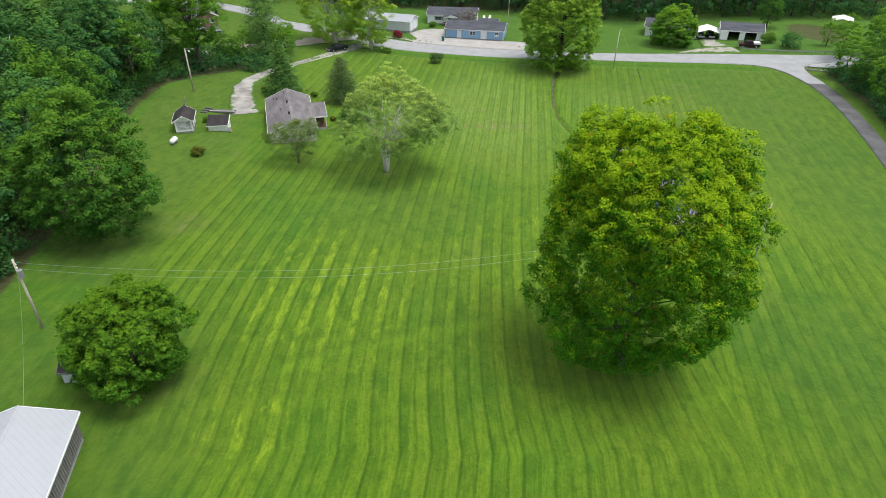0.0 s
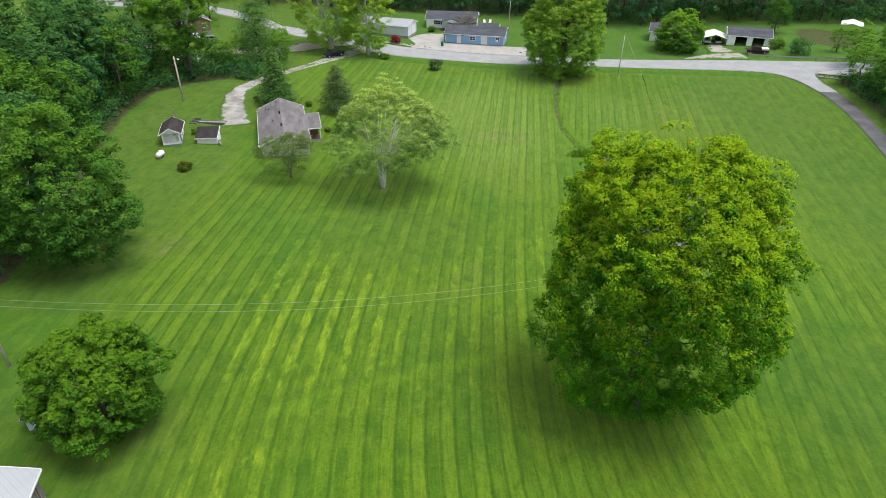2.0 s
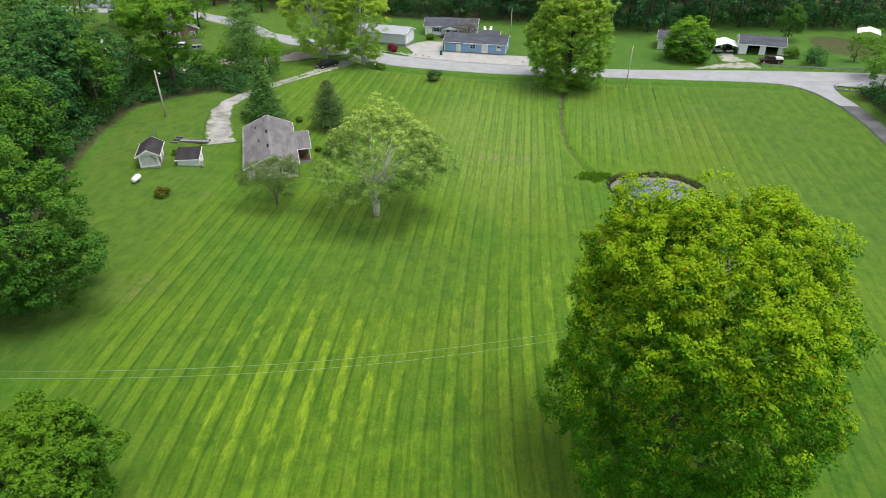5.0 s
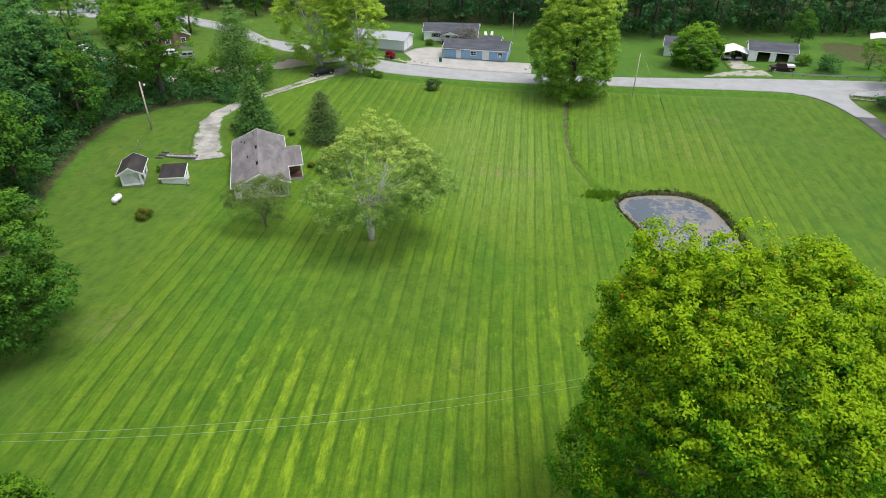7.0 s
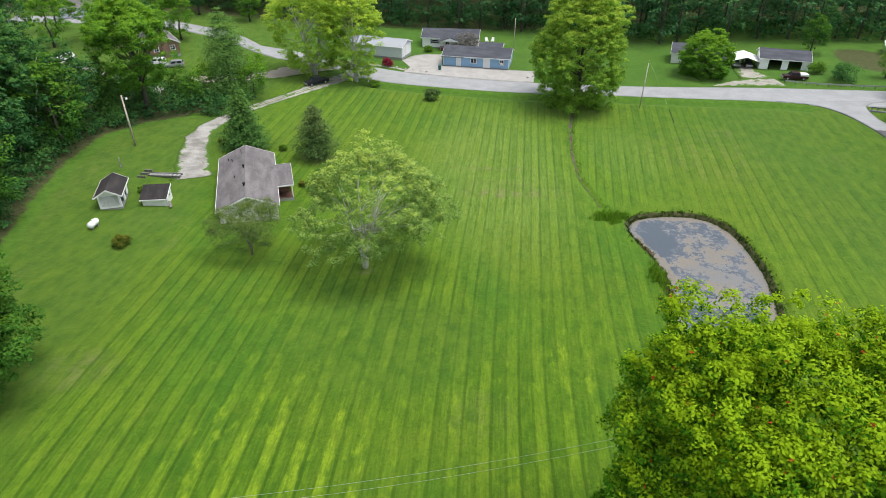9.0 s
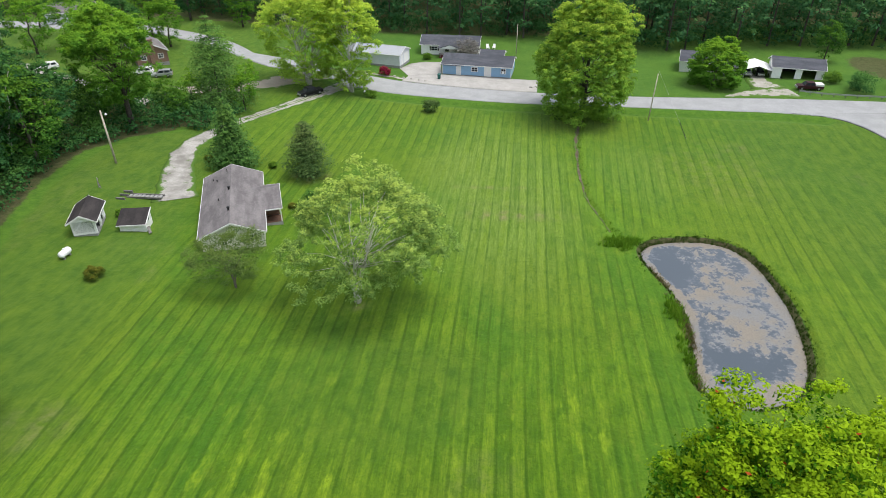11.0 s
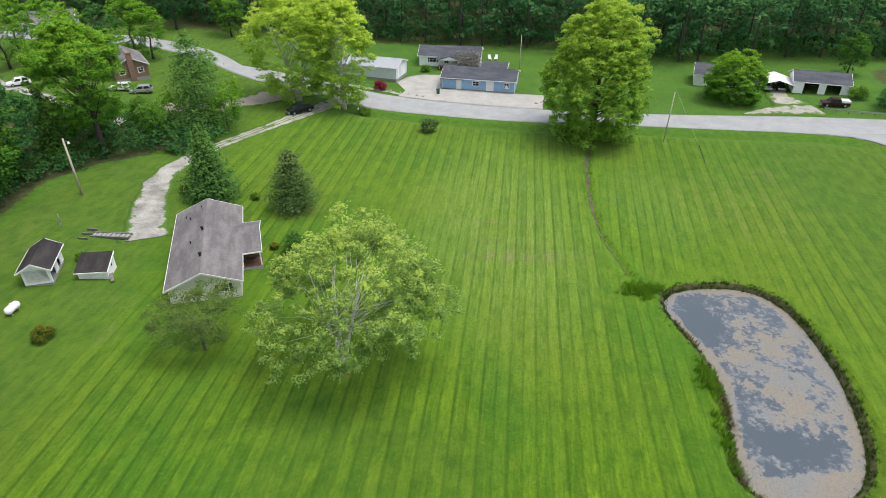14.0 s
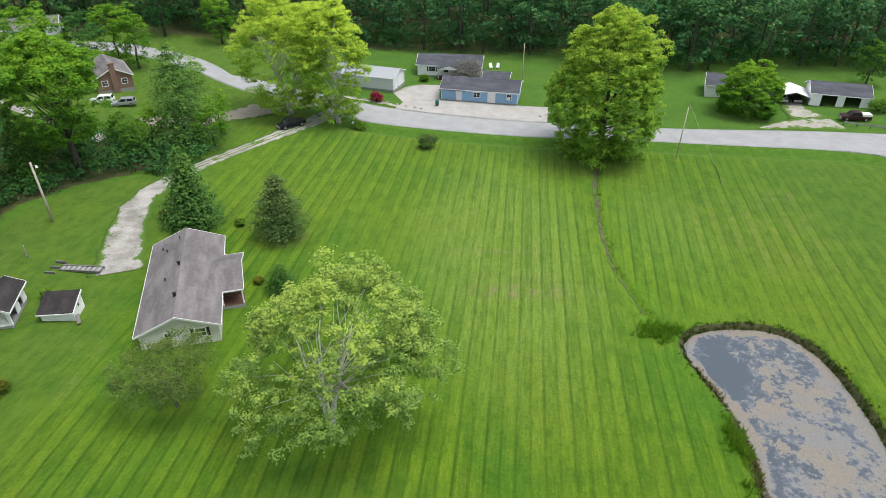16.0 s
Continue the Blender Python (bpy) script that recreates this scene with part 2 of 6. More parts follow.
M = {
    "lawn": lawn(),
    "asphalt": stones("chip_seal", (0.28, 0.285, 0.295), (0.35, 0.355, 0.365), grain=5),
    "side_asphalt": stones("worn_asphalt", (0.085, 0.085, 0.09), (0.15, 0.15, 0.15), grain=5),
    "gravel": stones("white_gravel", (0.21, 0.20, 0.185), (0.44, 0.425, 0.405), 0.4, 4.0),
    "gravel_thin": stones("thin_gravel", (0.28, 0.27, 0.23), (0.42, 0.40, 0.37), 0.75),
    "dirt": stones("tan_gravel", (0.27, 0.235, 0.19), (0.38, 0.335, 0.28), 0.3),
    "concrete": stones("lot_concrete", (0.32, 0.31, 0.295), (0.42, 0.40, 0.385), grain=4),
    "water": pond_water(),
    "shingle_grey": shingles("grey_brown_shingles", (0.125, 0.115, 0.12), (0.205, 0.19, 0.195)),
    "shingle_black": shingles("black_shingles", (0.028, 0.025, 0.026), (0.055, 0.048, 0.048)),
    "shingle_slate": shingles("slate_grey_shingles", (0.060, 0.064, 0.078), (0.095, 0.10, 0.118)),
    "white": plain("white_paint", (0.74, 0.74, 0.74), 0.5, wear=0.06),
    "white_siding": siding("white_siding", (0.86, 0.86, 0.86)),
    "cream_siding": siding("cream_siding", (0.62, 0.60, 0.56)),
    "grey_siding": siding("pale_grey_siding", (0.50, 0.53, 0.58)),
    "blue_siding": siding("blue_siding", (0.23, 0.39, 0.58), 0.25, True),
    "metal_wall": siding("ribbed_steel_wall", (0.60, 0.62, 0.66), 0.3, True),
    "metal_roof": siding("white_steel_roof", (0.33, 0.345, 0.375), 0.6, True, wear=0.05),
    "glass": plain("window_glass", (0.02, 0.025, 0.03), 0.12, wear=0.05, spec=0.4),
    "dark": plain("dark_shutter", (0.02, 0.022, 0.028), 0.5),
    "black": plain("black_rubber", (0.015, 0.015, 0.016), 0.7),
    "vent": plain("dark_vent_metal", (0.03, 0.03, 0.032), 0.45, 0.6),
    "cable": plain("dark_cable", (0.10, 0.10, 0.10), 0.6),
    "twig": plain("grey_twig", (0.16, 0.14, 0.125), 0.9, wear=0.3),
    "steel": plain("galvanised_steel", (0.42, 0.43, 0.44), 0.45, 0.7),
    "brown_wood": plain("brown_deck_wood", (0.14, 0.075, 0.05), 0.75, wear=0.3, bump=0.3),
    "red_wood": plain("red_deck_stain", (0.12, 0.02, 0.022), 0.7, wear=0.2),
    "old_wood": plain("weathered_planks", (0.20, 0.19, 0.18), 0.9, wear=0.4, bump=0.5),
    "pole_wood": plain("pole_wood", (0.50, 0.44, 0.37), 0.9, wear=0.3, bump=0.4),
    "bark": plain("grey_bark", (0.075, 0.066, 0.055), 0.95, wear=0.4, grain=2, bump=0.6),
    "pale_bark": plain("pale_bark", (0.58, 0.56, 0.52), 0.9, wear=0.35, grain=1.2, bump=0.5),
    "brick": plain("red_brick", (0.25, 0.155, 0.12), 0.9, wear=0.3, grain=2),
    "foundation": plain("block_foundation", (0.30, 0.30, 0.30), 0.9, wear=0.2),
    "dim": plain("unlit_interior", (0.015, 0.015, 0.016), 0.9),
    "paint_black": plain("black_car_paint", (0.008, 0.009, 0.011), 0.35, 0.0, wear=0.05, spec=0.25),
    "paint_maroon": plain("maroon_car_paint", (0.035, 0.010, 0.014), 0.35, 0.0, wear=0.05, spec=0.25),
    "paint_white": plain("white_car_paint", (0.75, 0.75, 0.76), 0.25, wear=0.04, spec=0.6),
    "paint_silver": plain("silver_car_paint", (0.40, 0.42, 0.45), 0.25, 0.4, wear=0.05, spec=0.6),
    "lamp_clear": plain("clear_lamp", (0.6, 0.6, 0.6), 0.15, wear=0.03),
    "lamp_red": plain("red_lamp", (0.3, 0.01, 0.01), 0.2, wear=0.03),
    "tank": plain("white_enamel_tank", (0.72, 0.74, 0.76), 0.35, wear=0.1),
    "plastic_green": plain("green_plastic", (0.02, 0.12, 0.10), 0.5),
    "rock": plain("limestone", (0.42, 0.40, 0.37), 0.9, wear=0.3, bump=0.6),
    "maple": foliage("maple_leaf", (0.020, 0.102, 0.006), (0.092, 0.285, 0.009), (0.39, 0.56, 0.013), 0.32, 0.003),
    "pine_light": foliage("pale_pine_needle", (0.060, 0.150, 0.036), (0.130, 0.260, 0.060), (0.20, 0.36, 0.07), 0.3),
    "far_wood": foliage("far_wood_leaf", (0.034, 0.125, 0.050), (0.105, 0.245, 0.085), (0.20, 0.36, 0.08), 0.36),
    "spruce": foliage("spruce_needle", (0.036, 0.105, 0.026), (0.090, 0.200, 0.046), (0.14, 0.27, 0.05), 0.2),
    "verge": foliage("verge_blade", (0.075, 0.175, 0.012), (0.135, 0.255, 0.018), (0.16, 0.27, 0.020)),
    "bank_grass": foliage("bank_blade", (0.028, 0.070, 0.010), (0.075, 0.145, 0.016), (0.10, 0.17, 0.018), 0.2),
    "reed_dry": foliage("dry_reed", (0.14, 0.12, 0.05), (0.26, 0.22, 0.11), (0.30, 0.27, 0.12)),
    "ditch_mud": stones("ditch_mud", (0.075, 0.060, 0.042), (0.16, 0.13, 0.09), 0.7, 3.0),
    "round": foliage("young_maple_leaf", (0.024, 0.082, 0.008), (0.080, 0.205, 0.016), (0.13, 0.26, 0.015)),
    "silver": foliage("silver_maple_leaf", (0.13, 0.24, 0.060), (0.29, 0.43, 0.11), (0.52, 0.64, 0.13), 0.46),
    "sycamore": foliage("sycamore_leaf", (0.23, 0.40, 0.050), (0.40, 0.58, 0.080), (0.62, 0.74, 0.090), 0.48),
    "wood": foliage("woodland_leaf", (0.019, 0.080, 0.026), (0.058, 0.168, 0.046), (0.095, 0.22, 0.042)),
    "woodlight": foliage("hickory_leaf", (0.055, 0.165, 0.016), (0.14, 0.32, 0.030), (0.24, 0.43, 0.028)),
    "tulip": foliage("tulip_tree_leaf", (0.13, 0.28, 0.035), (0.29, 0.48, 0.060), (0.55, 0.68, 0.080), 0.46),
    "edge": foliage("oak_leaf", (0.028, 0.100, 0.014), (0.078, 0.200, 0.026), (0.12, 0.25, 0.022)),
    "sparse": foliage("sparse_leaf", (0.07, 0.125, 0.035), (0.14, 0.215, 0.065), (0.18, 0.25, 0.06), 0.4),
    "pine": foliage("pine_needle", (0.034, 0.102, 0.020), (0.082, 0.190, 0.032), (0.11, 0.23, 0.032), 0.15),
    "cedar": foliage("cedar_scale", (0.036, 0.082, 0.022), (0.080, 0.145, 0.042), (0.12, 0.17, 0.05), 0.1),
    "shrub": foliage("shrub_leaf", (0.05, 0.13, 0.016), (0.11, 0.22, 0.026), (0.14, 0.26, 0.022)),
    "shrub_rust": foliage("rusty_shrub_leaf", (0.05, 0.085, 0.012), (0.11, 0.15, 0.02), (0.15, 0.15, 0.02)),
    "shrub_red": foliage("red_shrub_leaf", (0.12, 0.01, 0.025), (0.30, 0.02, 0.06), (0.35, 0.05, 0.08)),
    "twig_grey": foliage("bare_twig", (0.13, 0.125, 0.11), (0.21, 0.20, 0.18), (0.20, 0.19, 0.17), 0.1),
    "reed": foliage("reed_blade", (0.10, 0.23, 0.016), (0.19, 0.35, 0.028), (0.24, 0.36, 0.035)),
}


# ---- building blocks ----
class Shape:
    """Vertices and faces of one mesh."""

    def __init__(self):
        self.v, self.f = [], []

    def add(self, verts, faces):
        n = len(self.v)
        self.v += [tuple(p) for p in verts]
        self.f += [tuple(n + i for i in q) for q in faces]
        return self

    def box(self, x0, x1, y0, y1, z0, z1):
        return self.add([(x0, y0, z0), (x1, y0, z0), (x1, y1, z0), (x0, y1, z0), (x0, y0, z1), (x1, y0, z1), (x1, y1, z1), (x0, y1, z1)],
                        [(0, 3, 2, 1), (4, 5, 6, 7), (0, 1, 5, 4), (1, 2, 6, 5), (2, 3, 7, 6), (3, 0, 4, 7)])

    def slab(self, corners, thick):
        """A flat four-cornered plate, its thickness downwards."""
        low = [(x, y, z - thick) for x, y, z in corners]
        return self.add(list(corners) + low, [(0, 1, 2, 3), (7, 6, 5, 4), (0, 4, 5, 1), (1, 5, 6, 2), (2, 6, 7, 3), (3, 7, 4, 0)])

    def prism(self, outline, y0, y1):
        """An outline in x and z, carried from y0 to y1."""
        n = len(outline)
        return self.add([(x, y0, z) for x, z in outline] + [(x, y1, z) for x, z in outline],
                        [tuple(range(n)), tuple(range(2 * n - 1, n - 1, -1))] + [(i, i + n, (i + 1) % n + n, (i + 1) % n) for i in range(n)])

    def tube(self, points, radii, sides=7):
        rings, last = [], None
        n0 = len(self.v)
        for i, p in enumerate(points):
            p = Vector(p)
            a, b = Vector(points[max(i - 1, 0)]), Vector(points[min(i + 1, len(points) - 1)])
            d = (b - a).normalized()
            side = d.cross(Vector((0.3, 0.9, 0.1))).normalized()
            other = d.cross(side)
            for j in range(sides):
                w = 2 * math.pi * j / sides
                self.v.append(tuple(p + (side * math.cos(w) + other * math.sin(w)) * radii[i]))
        for i in range(len(points) - 1):
            for j in range(sides):
                a, b = n0 + i * sides + j, n0 + i * sides + (j + 1) % sides
                self.f.append((a, b, b + sides, a + sides))
        self.f.append(tuple(n0 + j for j in reversed(range(sides))))
        self.f.append(tuple(n0 + (len(points) - 1) * sides + j for j in range(sides)))
        return self

    def mesh(self, name, material, smooth=False):
        me = bpy.data.meshes.new(name)
        me.from_pydata(self.v, [], self.f)
        me.materials.append(material)
        if smooth:
            me.polygons.foreach_set("use_smooth", [True] * len(me.polygons))
        me.update()
        return me


def part(name, shape, material, parent, label="", smooth=False):
    ob = new(name, shape.mesh(name, material, smooth) if isinstance(shape, Shape) else shape)
    ob.parent = parent
    return tagged(ob, label) if label else ob


def thing(name, label, category, m, group=""):
    ob = new(name)
    ob.empty_display_size = 0.3
    ob.matrix_world = m
    return tagged(ob, label, category, group)


def quick_mesh(name, verts, faces, material, smooth=False, leaf_lightness=None):
    """A mesh from arrays of vertices and four-cornered faces."""
    me = bpy.data.meshes.new(name)
    verts, faces = np.asarray(verts, np.float32), np.asarray(faces, np.int32)
    me.vertices.add(len(verts))
    me.vertices.foreach_set("co", verts.ravel())
    me.loops.add(faces.size)
    me.loops.foreach_set("vertex_index", faces.ravel())
    me.polygons.add(len(faces))
    me.polygons.foreach_set("loop_start", np.arange(0, faces.size, faces.shape[1], dtype=np.int32))
    me.update(calc_edges=True)
    if smooth:
        me.polygons.foreach_set("use_smooth", np.ones(len(faces), bool))
    me.materials.append(material)
    if leaf_lightness is not None:
        float_layer(me, "leaf_lightness", np.repeat(leaf_lightness, 4))
    return me


def float_layer(me, name, values):
    me.attributes.new(name, "FLOAT", "POINT").data.foreach_set("value", np.asarray(values, np.float32).ravel())


# ---- the lie of the land ----
def to_line(X, Y, line):
    """Distance from a line of points."""
    best = np.full(np.shape(X), 1e9)
    for (ax, ay), (bx, by) in zip(line, line[1:]):
        dx, dy = bx - ax, by - ay
        s = np.clip(((X - ax) * dx + (Y - ay) * dy) / (dx * dx + dy * dy), 0, 1)
        best = np.minimum(best, np.hypot(X - ax - s * dx, Y - ay - s * dy))
    return best


def inside(X, Y, loop):
    hit = np.zeros(np.shape(X), bool)
    for (ax, ay), (bx, by) in zip(loop, loop[1:] + loop[:1]):
        if ay != by:
            hit ^= ((ay > Y) != (by > Y)) & (X < (bx - ax) * (Y - ay) / (by - ay) + ax)
    return hit


def rounded(loop, rounds=2):
    """A closed outline with its corners cut."""
    for _ in range(rounds):
        loop = [q for a, b in zip(loop, loop[1:] + loop[:1]) for q in
                ((0.75 * a[0] + 0.25 * b[0], 0.75 * a[1] + 0.25 * b[1]), (0.25 * a[0] + 0.75 * b[0], 0.25 * a[1] + 0.75 * b[1]))]
    return loop


def step(v, lo, hi):
    s = np.clip((v - lo) / (hi - lo), 0, 1)
    return s * s * (3 - 2 * s)


POND = rounded([(26.2, 101.6), (28.4, 104.1), (33.6, 104.9), (38.0, 104.0), (40.4, 100.6), (40.8, 94.3), (40.4, 88.6), (38.7, 81.9),
                (36.4, 77.4), (33.3, 75.2), (29.8, 74.6), (26.6, 75.7), (25.6, 78.0), (27.0, 82.4), (28.4, 88.2), (28.2, 93.0), (27.0, 97.2)])
WATER = -2.45
CREEK = [(27.8, 150), (24.7, 137), (23.2, 127), (22.5, 116), (23.6, 108.6), (25.0, 103.0)]
NEAR_EDGE = [(-40, 179.6), (-32, 177.2), (-24, 173.5), (-17, 167), (-10.5, 164.6), (2.7, 162.2), (15.5, 160.0), (37.4, 157.8), (46.7, 156.1), (57.2, 154), (67.4, 151.8), (73.5, 149.2)]
DITCH = [(x, y - 3.2) for x, y in NEAR_EDGE[3:]]
WOOD_EDGE = [(0, -38), (20, -43), (53, -46.5), (78, -49.5), (88, -52), (101, -55), (115, -57), (126, -56.5), (133, -52), (138, -46)]


def land(X, Y):
    X, Y = np.asarray(X, float), np.asarray(Y, float)
    x, y = np.clip(X, -75, 95) / 50, (np.clip(Y, 30, 190) - 100) / 50
    z = -1.378 - 1.571 * x - 0.963 * y + 1.33 * x * x + 0.149 * x * y + 0.139 * y * y
    d = to_line(X, Y, POND + POND[:1])
    d = np.where(inside(X, Y, POND), -d, d)
    bank = np.where(d < 0, WATER - np.minimum(1.2, -d * 0.6), WATER + 0.02 + 0.40 * step(d, 0.1, 0.6) + d * 0.22)
    z = np.where(d < 2.2, np.minimum(z, bank + step(d, 0.9, 2.2) * 3), z)
    z = z - 0.28 * (1 - step(to_line(X, Y, CREEK), 0.1, 0.9))
    z = z - 0.55 * (1 - step(to_line(X, Y, DITCH), 0.3, 2.2))
    return z


def at(x, y, up=0.0):
    return float(land(x, y)) + up


def wood_edge(Y):
    return np.interp(Y, [q[0] for q in WOOD_EDGE], [q[1] for q in WOOD_EDGE])


def spread(lo, hi, step_size, far, growth=1.35):
    """Even steps inside, growing steps out to the horizon."""
    mid = list(np.arange(lo, hi + step_size / 2, step_size))
    out, s = [], step_size
    while sum(out) < far:
        s *= growth
        out.append(s)
    left = lo - np.cumsum(out)
    return np.array(list(left[::-1]) + mid + list(mid[-1] + np.cumsum(out)))


def build_ground():
    xs, ys = spread(-118, 128, 1.0, 2400), spread(10, 232, 1.0, 2400)
    xs = np.union1d(xs, np.arange(20, 45.1, 0.34))
    ys = np.union1d(ys, np.arange(71, 109.1, 0.34))
    X, Y = np.meshgrid(xs, ys)
    Z = land(X, Y)
    n, m = X.shape
    i = np.arange(n * m).reshape(n, m)
    faces = np.stack([i[:-1, :-1], i[:-1, 1:], i[1:, 1:], i[1:, :-1]], -1).reshape(-1, 4)
    me = quick_mesh("ground", np.stack([X, Y, Z], -1).reshape(-1, 3), faces, M["lawn"], True)
    dp = to_line(X, Y, POND + POND[:1])
    wet = inside(X, Y, POND)
    verge = to_line(X, Y, [(x, y - 2.2) for x, y in NEAR_EDGE[2:]])
    rough = 0.9 * (1 - step(verge, 1.6, 3.2))
    rough = np.maximum(rough, 0.42 * (1 - step(to_line(X, Y, CREEK), 0.2, 0.9)))
    rough = np.maximum(rough, np.where(wet, 1, 0.9 * (1 - step(dp, 0.3, 1.2))))
    deep = wood_edge(Y) - X
    wood = np.where(Y < 140, step(deep, -1.5, 2.0), step(-40 - X, 0, 4) * (1 - step(Y, 150, 153)))
    rough = np.maximum(rough, 0.8 * np.where(Y < 140, step(deep, -4, 0), wood))
    soil = np.maximum(np.where(wet, 1, 0.95 * (1 - step(dp, 0.35, 0.95))), 0.95 * wood * (0.6 + 0.4 * (deep < 6)))
    soil = np.maximum(soil, 0.9 * step(X - np.interp(Y, [60, 88, 106, 120, 132, 142], [67.5, 75.5, 79.8, 83.2, 84.8, 86]), 0.3, 1.5) * (Y < 142))
    back = 0.75 * step(Y, 212, 222)
    soil = np.maximum(soil, back)
    soil = np.maximum(soil, 0.8 * (1 - step(np.hypot((X - 103) / 9, (Y - 176) / 13), 0.6, 1.1)))
    soil = np.maximum(soil, 0.62 * (1 - step(to_line(X, Y, CREEK[:4]), 0.1, 0.5)))
    thin = 0.6 * (1 - step(np.hypot((X - 52) / 5, (Y - 135) / 3.2), 0.3, 1))
    for px, py, rx, ry, s in ((11, 111.0, 11, 2.2, 0.85), (10, 114.4, 11, 0.9, 0.5), (9, 119.9, 10, 0.6, 0.6), (-34.5, 70, 5, 4, 0.6), (66, 122, 4, 5, 0.35), (36, 60, 4, 8, 0.3),
                              (-37, 99, 7, 3, 0.25), (-20, 122, 4.5, 3.5, 0.7), (-9, 89, 1.8, 1.5, 0.8), (-34, 93, 1.6, 3, 0.4), (4, 66, 4, 4, 0.25), (-26, 41, 5, 4, 0.4), (46, 126, 15, 17, 0.28), (-52, 108, 4, 22, 0.45), (-47, 78, 3, 14, 0.4)):
        thin = np.maximum(thin, s * (1 - step(np.hypot((X - px) / rx, (Y - py) / ry), 0.3, 1)))
    clover = 1 - step(np.hypot((X + 13) / 14, (Y - 57) / 20), 0.25, 1)
    clover = np.maximum(clover, 0.7 * (1 - step(np.hypot((X + 17) / 7, (Y - 36) / 8), 0.2, 1)))
    clover = np.maximum(clover, 0.8 * (1 - step(np.hypot((X - 13) / 4, (Y - 73) / 9), 0.2, 1)))
    clover = np.maximum(clover, 0.35 * (1 - step(np.hypot((X + 5) / 30, (Y - 62) / 30), 0.4, 1)))
    edge_y = np.interp(X, [q[0] for q in NEAR_EDGE], [q[1] for q in NEAR_EDGE])
    striped = (1 - step(Y, edge_y - 5.5, edge_y - 4.0)) * (0.25 + 0.75 * step(X, -38, -30)) * (X < 78)
    creek_x = np.interp(Y, [30, 76, 95, 108, 115, 126, 137, 150], [26, 29, 30, 24.4, 23.0, 23.5, 24.6, 27.5])
    east = X > creek_x
    lane = np.where(east, X - 0.195 * (Y - 100), X - 0.13 * (Y - 44) - 2.34 * np.exp(-(np.maximum(Y, 34) - 44) / 18))
    striped = striped * np.where(wet, 0, 0.15 + 0.85 * step(dp, 1.5, 4.5)) * (0.4 + 0.6 * step(to_line(X, Y, CREEK), 0.8, 2.6))
    # duller grass zones; the wood's shade and lens falloff are painted in here
    dull = np.maximum(0.9 * step(-31 - X, 0, 8) * (Y > 55), 0.8 * step(-14 - X - (Y - 20) * 0.2, 0, 9) * (1 - step(Y, 46, 56)))
    dull = np.maximum(dull, 0.75 * step(X - 44 - np.abs(Y - 105) * 0.1, 0, 14) * (Y < edge_y))
    dull = np.maximum(dull, 0.5 * (1 - step(np.hypot((X + 6) / 15, (Y - 76) / 11), 0.5, 1)))
    dull = np.maximum(dull, 0.55 * step(X - 26, 0, 10) * (1 - step(Y, 50, 62)))
    pale = 0.8 * (1 - step(np.hypot((X - 9) / 17, (Y - 120) / 38), 0.35, 1))
    pale = np.maximum(pale, 0.4 * (1 - step(np.hypot((X - 32) / 9, (Y - 126) / 16), 0.35, 1)))
    track = np.zeros(X.shape)
    for line, wide in (([(4, 33), (12.5, 38.5), (22, 44)], 1.4), ([(7, 31), (16, 37), (27, 42)], 0.7), ([(-16, 43), (-6, 48), (4.5, 51.5)], 0.9), ([(16, 126), (21.5, 116), (24, 106)], 1.2), ([(x + 1.5, y) for x, y in CREEK[:5]], 1.3), ([(32, 108), (28, 113), (26.5, 122)], 1.0)):
        track = np.maximum(track, 0.5 * (1 - step(to_line(X, Y, line), wide * 0.4, wide * 1.3)))
    # ruts, and the ditch's shade painted as a dark line along the road verge
    rut_and_shade = np.zeros(X.shape)
    for line, wide in (([(-15, 45), (-5, 49.4), (4.5, 52.9)], 0.5), ([(28, 43.5), (34, 42.5), (43, 42)], 0.6), ([(4, 113.8), (22, 112.6)], 0.5), ([(4, 119.6), (20, 118.6)], 0.4),
                       ([(x, y - 4.3) for x, y in NEAR_EDGE[3:]], 0.7), ([(50, 122), (46, 107), (44.5, 95)], 0.35), ([(-24, 79), (-15, 82.5), (-4, 81), (4, 78)], 0.7), ([(-36, 92), (-37, 101), (-35.5, 106)], 0.4), ([(-52, 96), (-53.5, 112), (-54, 120)], 0.6)):
        rut_and_shade = np.maximum(rut_and_shade, 0.7 * (1 - step(to_line(X, Y, line), wide * 0.5, wide * 1.8)))
    yard = step(Y, edge_y + 2, edge_y + 5) * (X > -40)
    for key, layer in (("yard", yard), ("track", track), ("rut_and_shade", rut_and_shade), ("lane", lane), ("dull", dull), ("pale", pale), ("striped", striped), ("rough", rough), ("soil", soil), ("thin", thin), ("clover", clover)):
        float_layer(me, key, layer)
    return tagged(new("ground", me), "striped mown lawn sheet with rough verges and woodland soil", "ground", kind="structure")


def resample(line, gap=1.0):
    p = np.array(line, float)
    s = np.concatenate([[0], np.cumsum(np.hypot(*np.diff(p, axis=0).T))])
    n = max(2, int(s[-1] / gap))
    u = np.linspace(0, s[-1], n)
    return np.stack([np.interp(u, s, p[:, 0]), np.interp(u, s, p[:, 1])], 1), s[-1]


def smooth_line(line, rounds=2):
    for _ in range(rounds):
        line = [line[0]] + [q for a, b in zip(line, line[1:]) for q in
                            ((0.75 * a[0] + 0.25 * b[0], 0.75 * a[1] + 0.25 * b[1]), (0.25 * a[0] + 0.75 * b[0], 0.25 * a[1] + 0.75 * b[1]))] + [line[-1]]
    return line


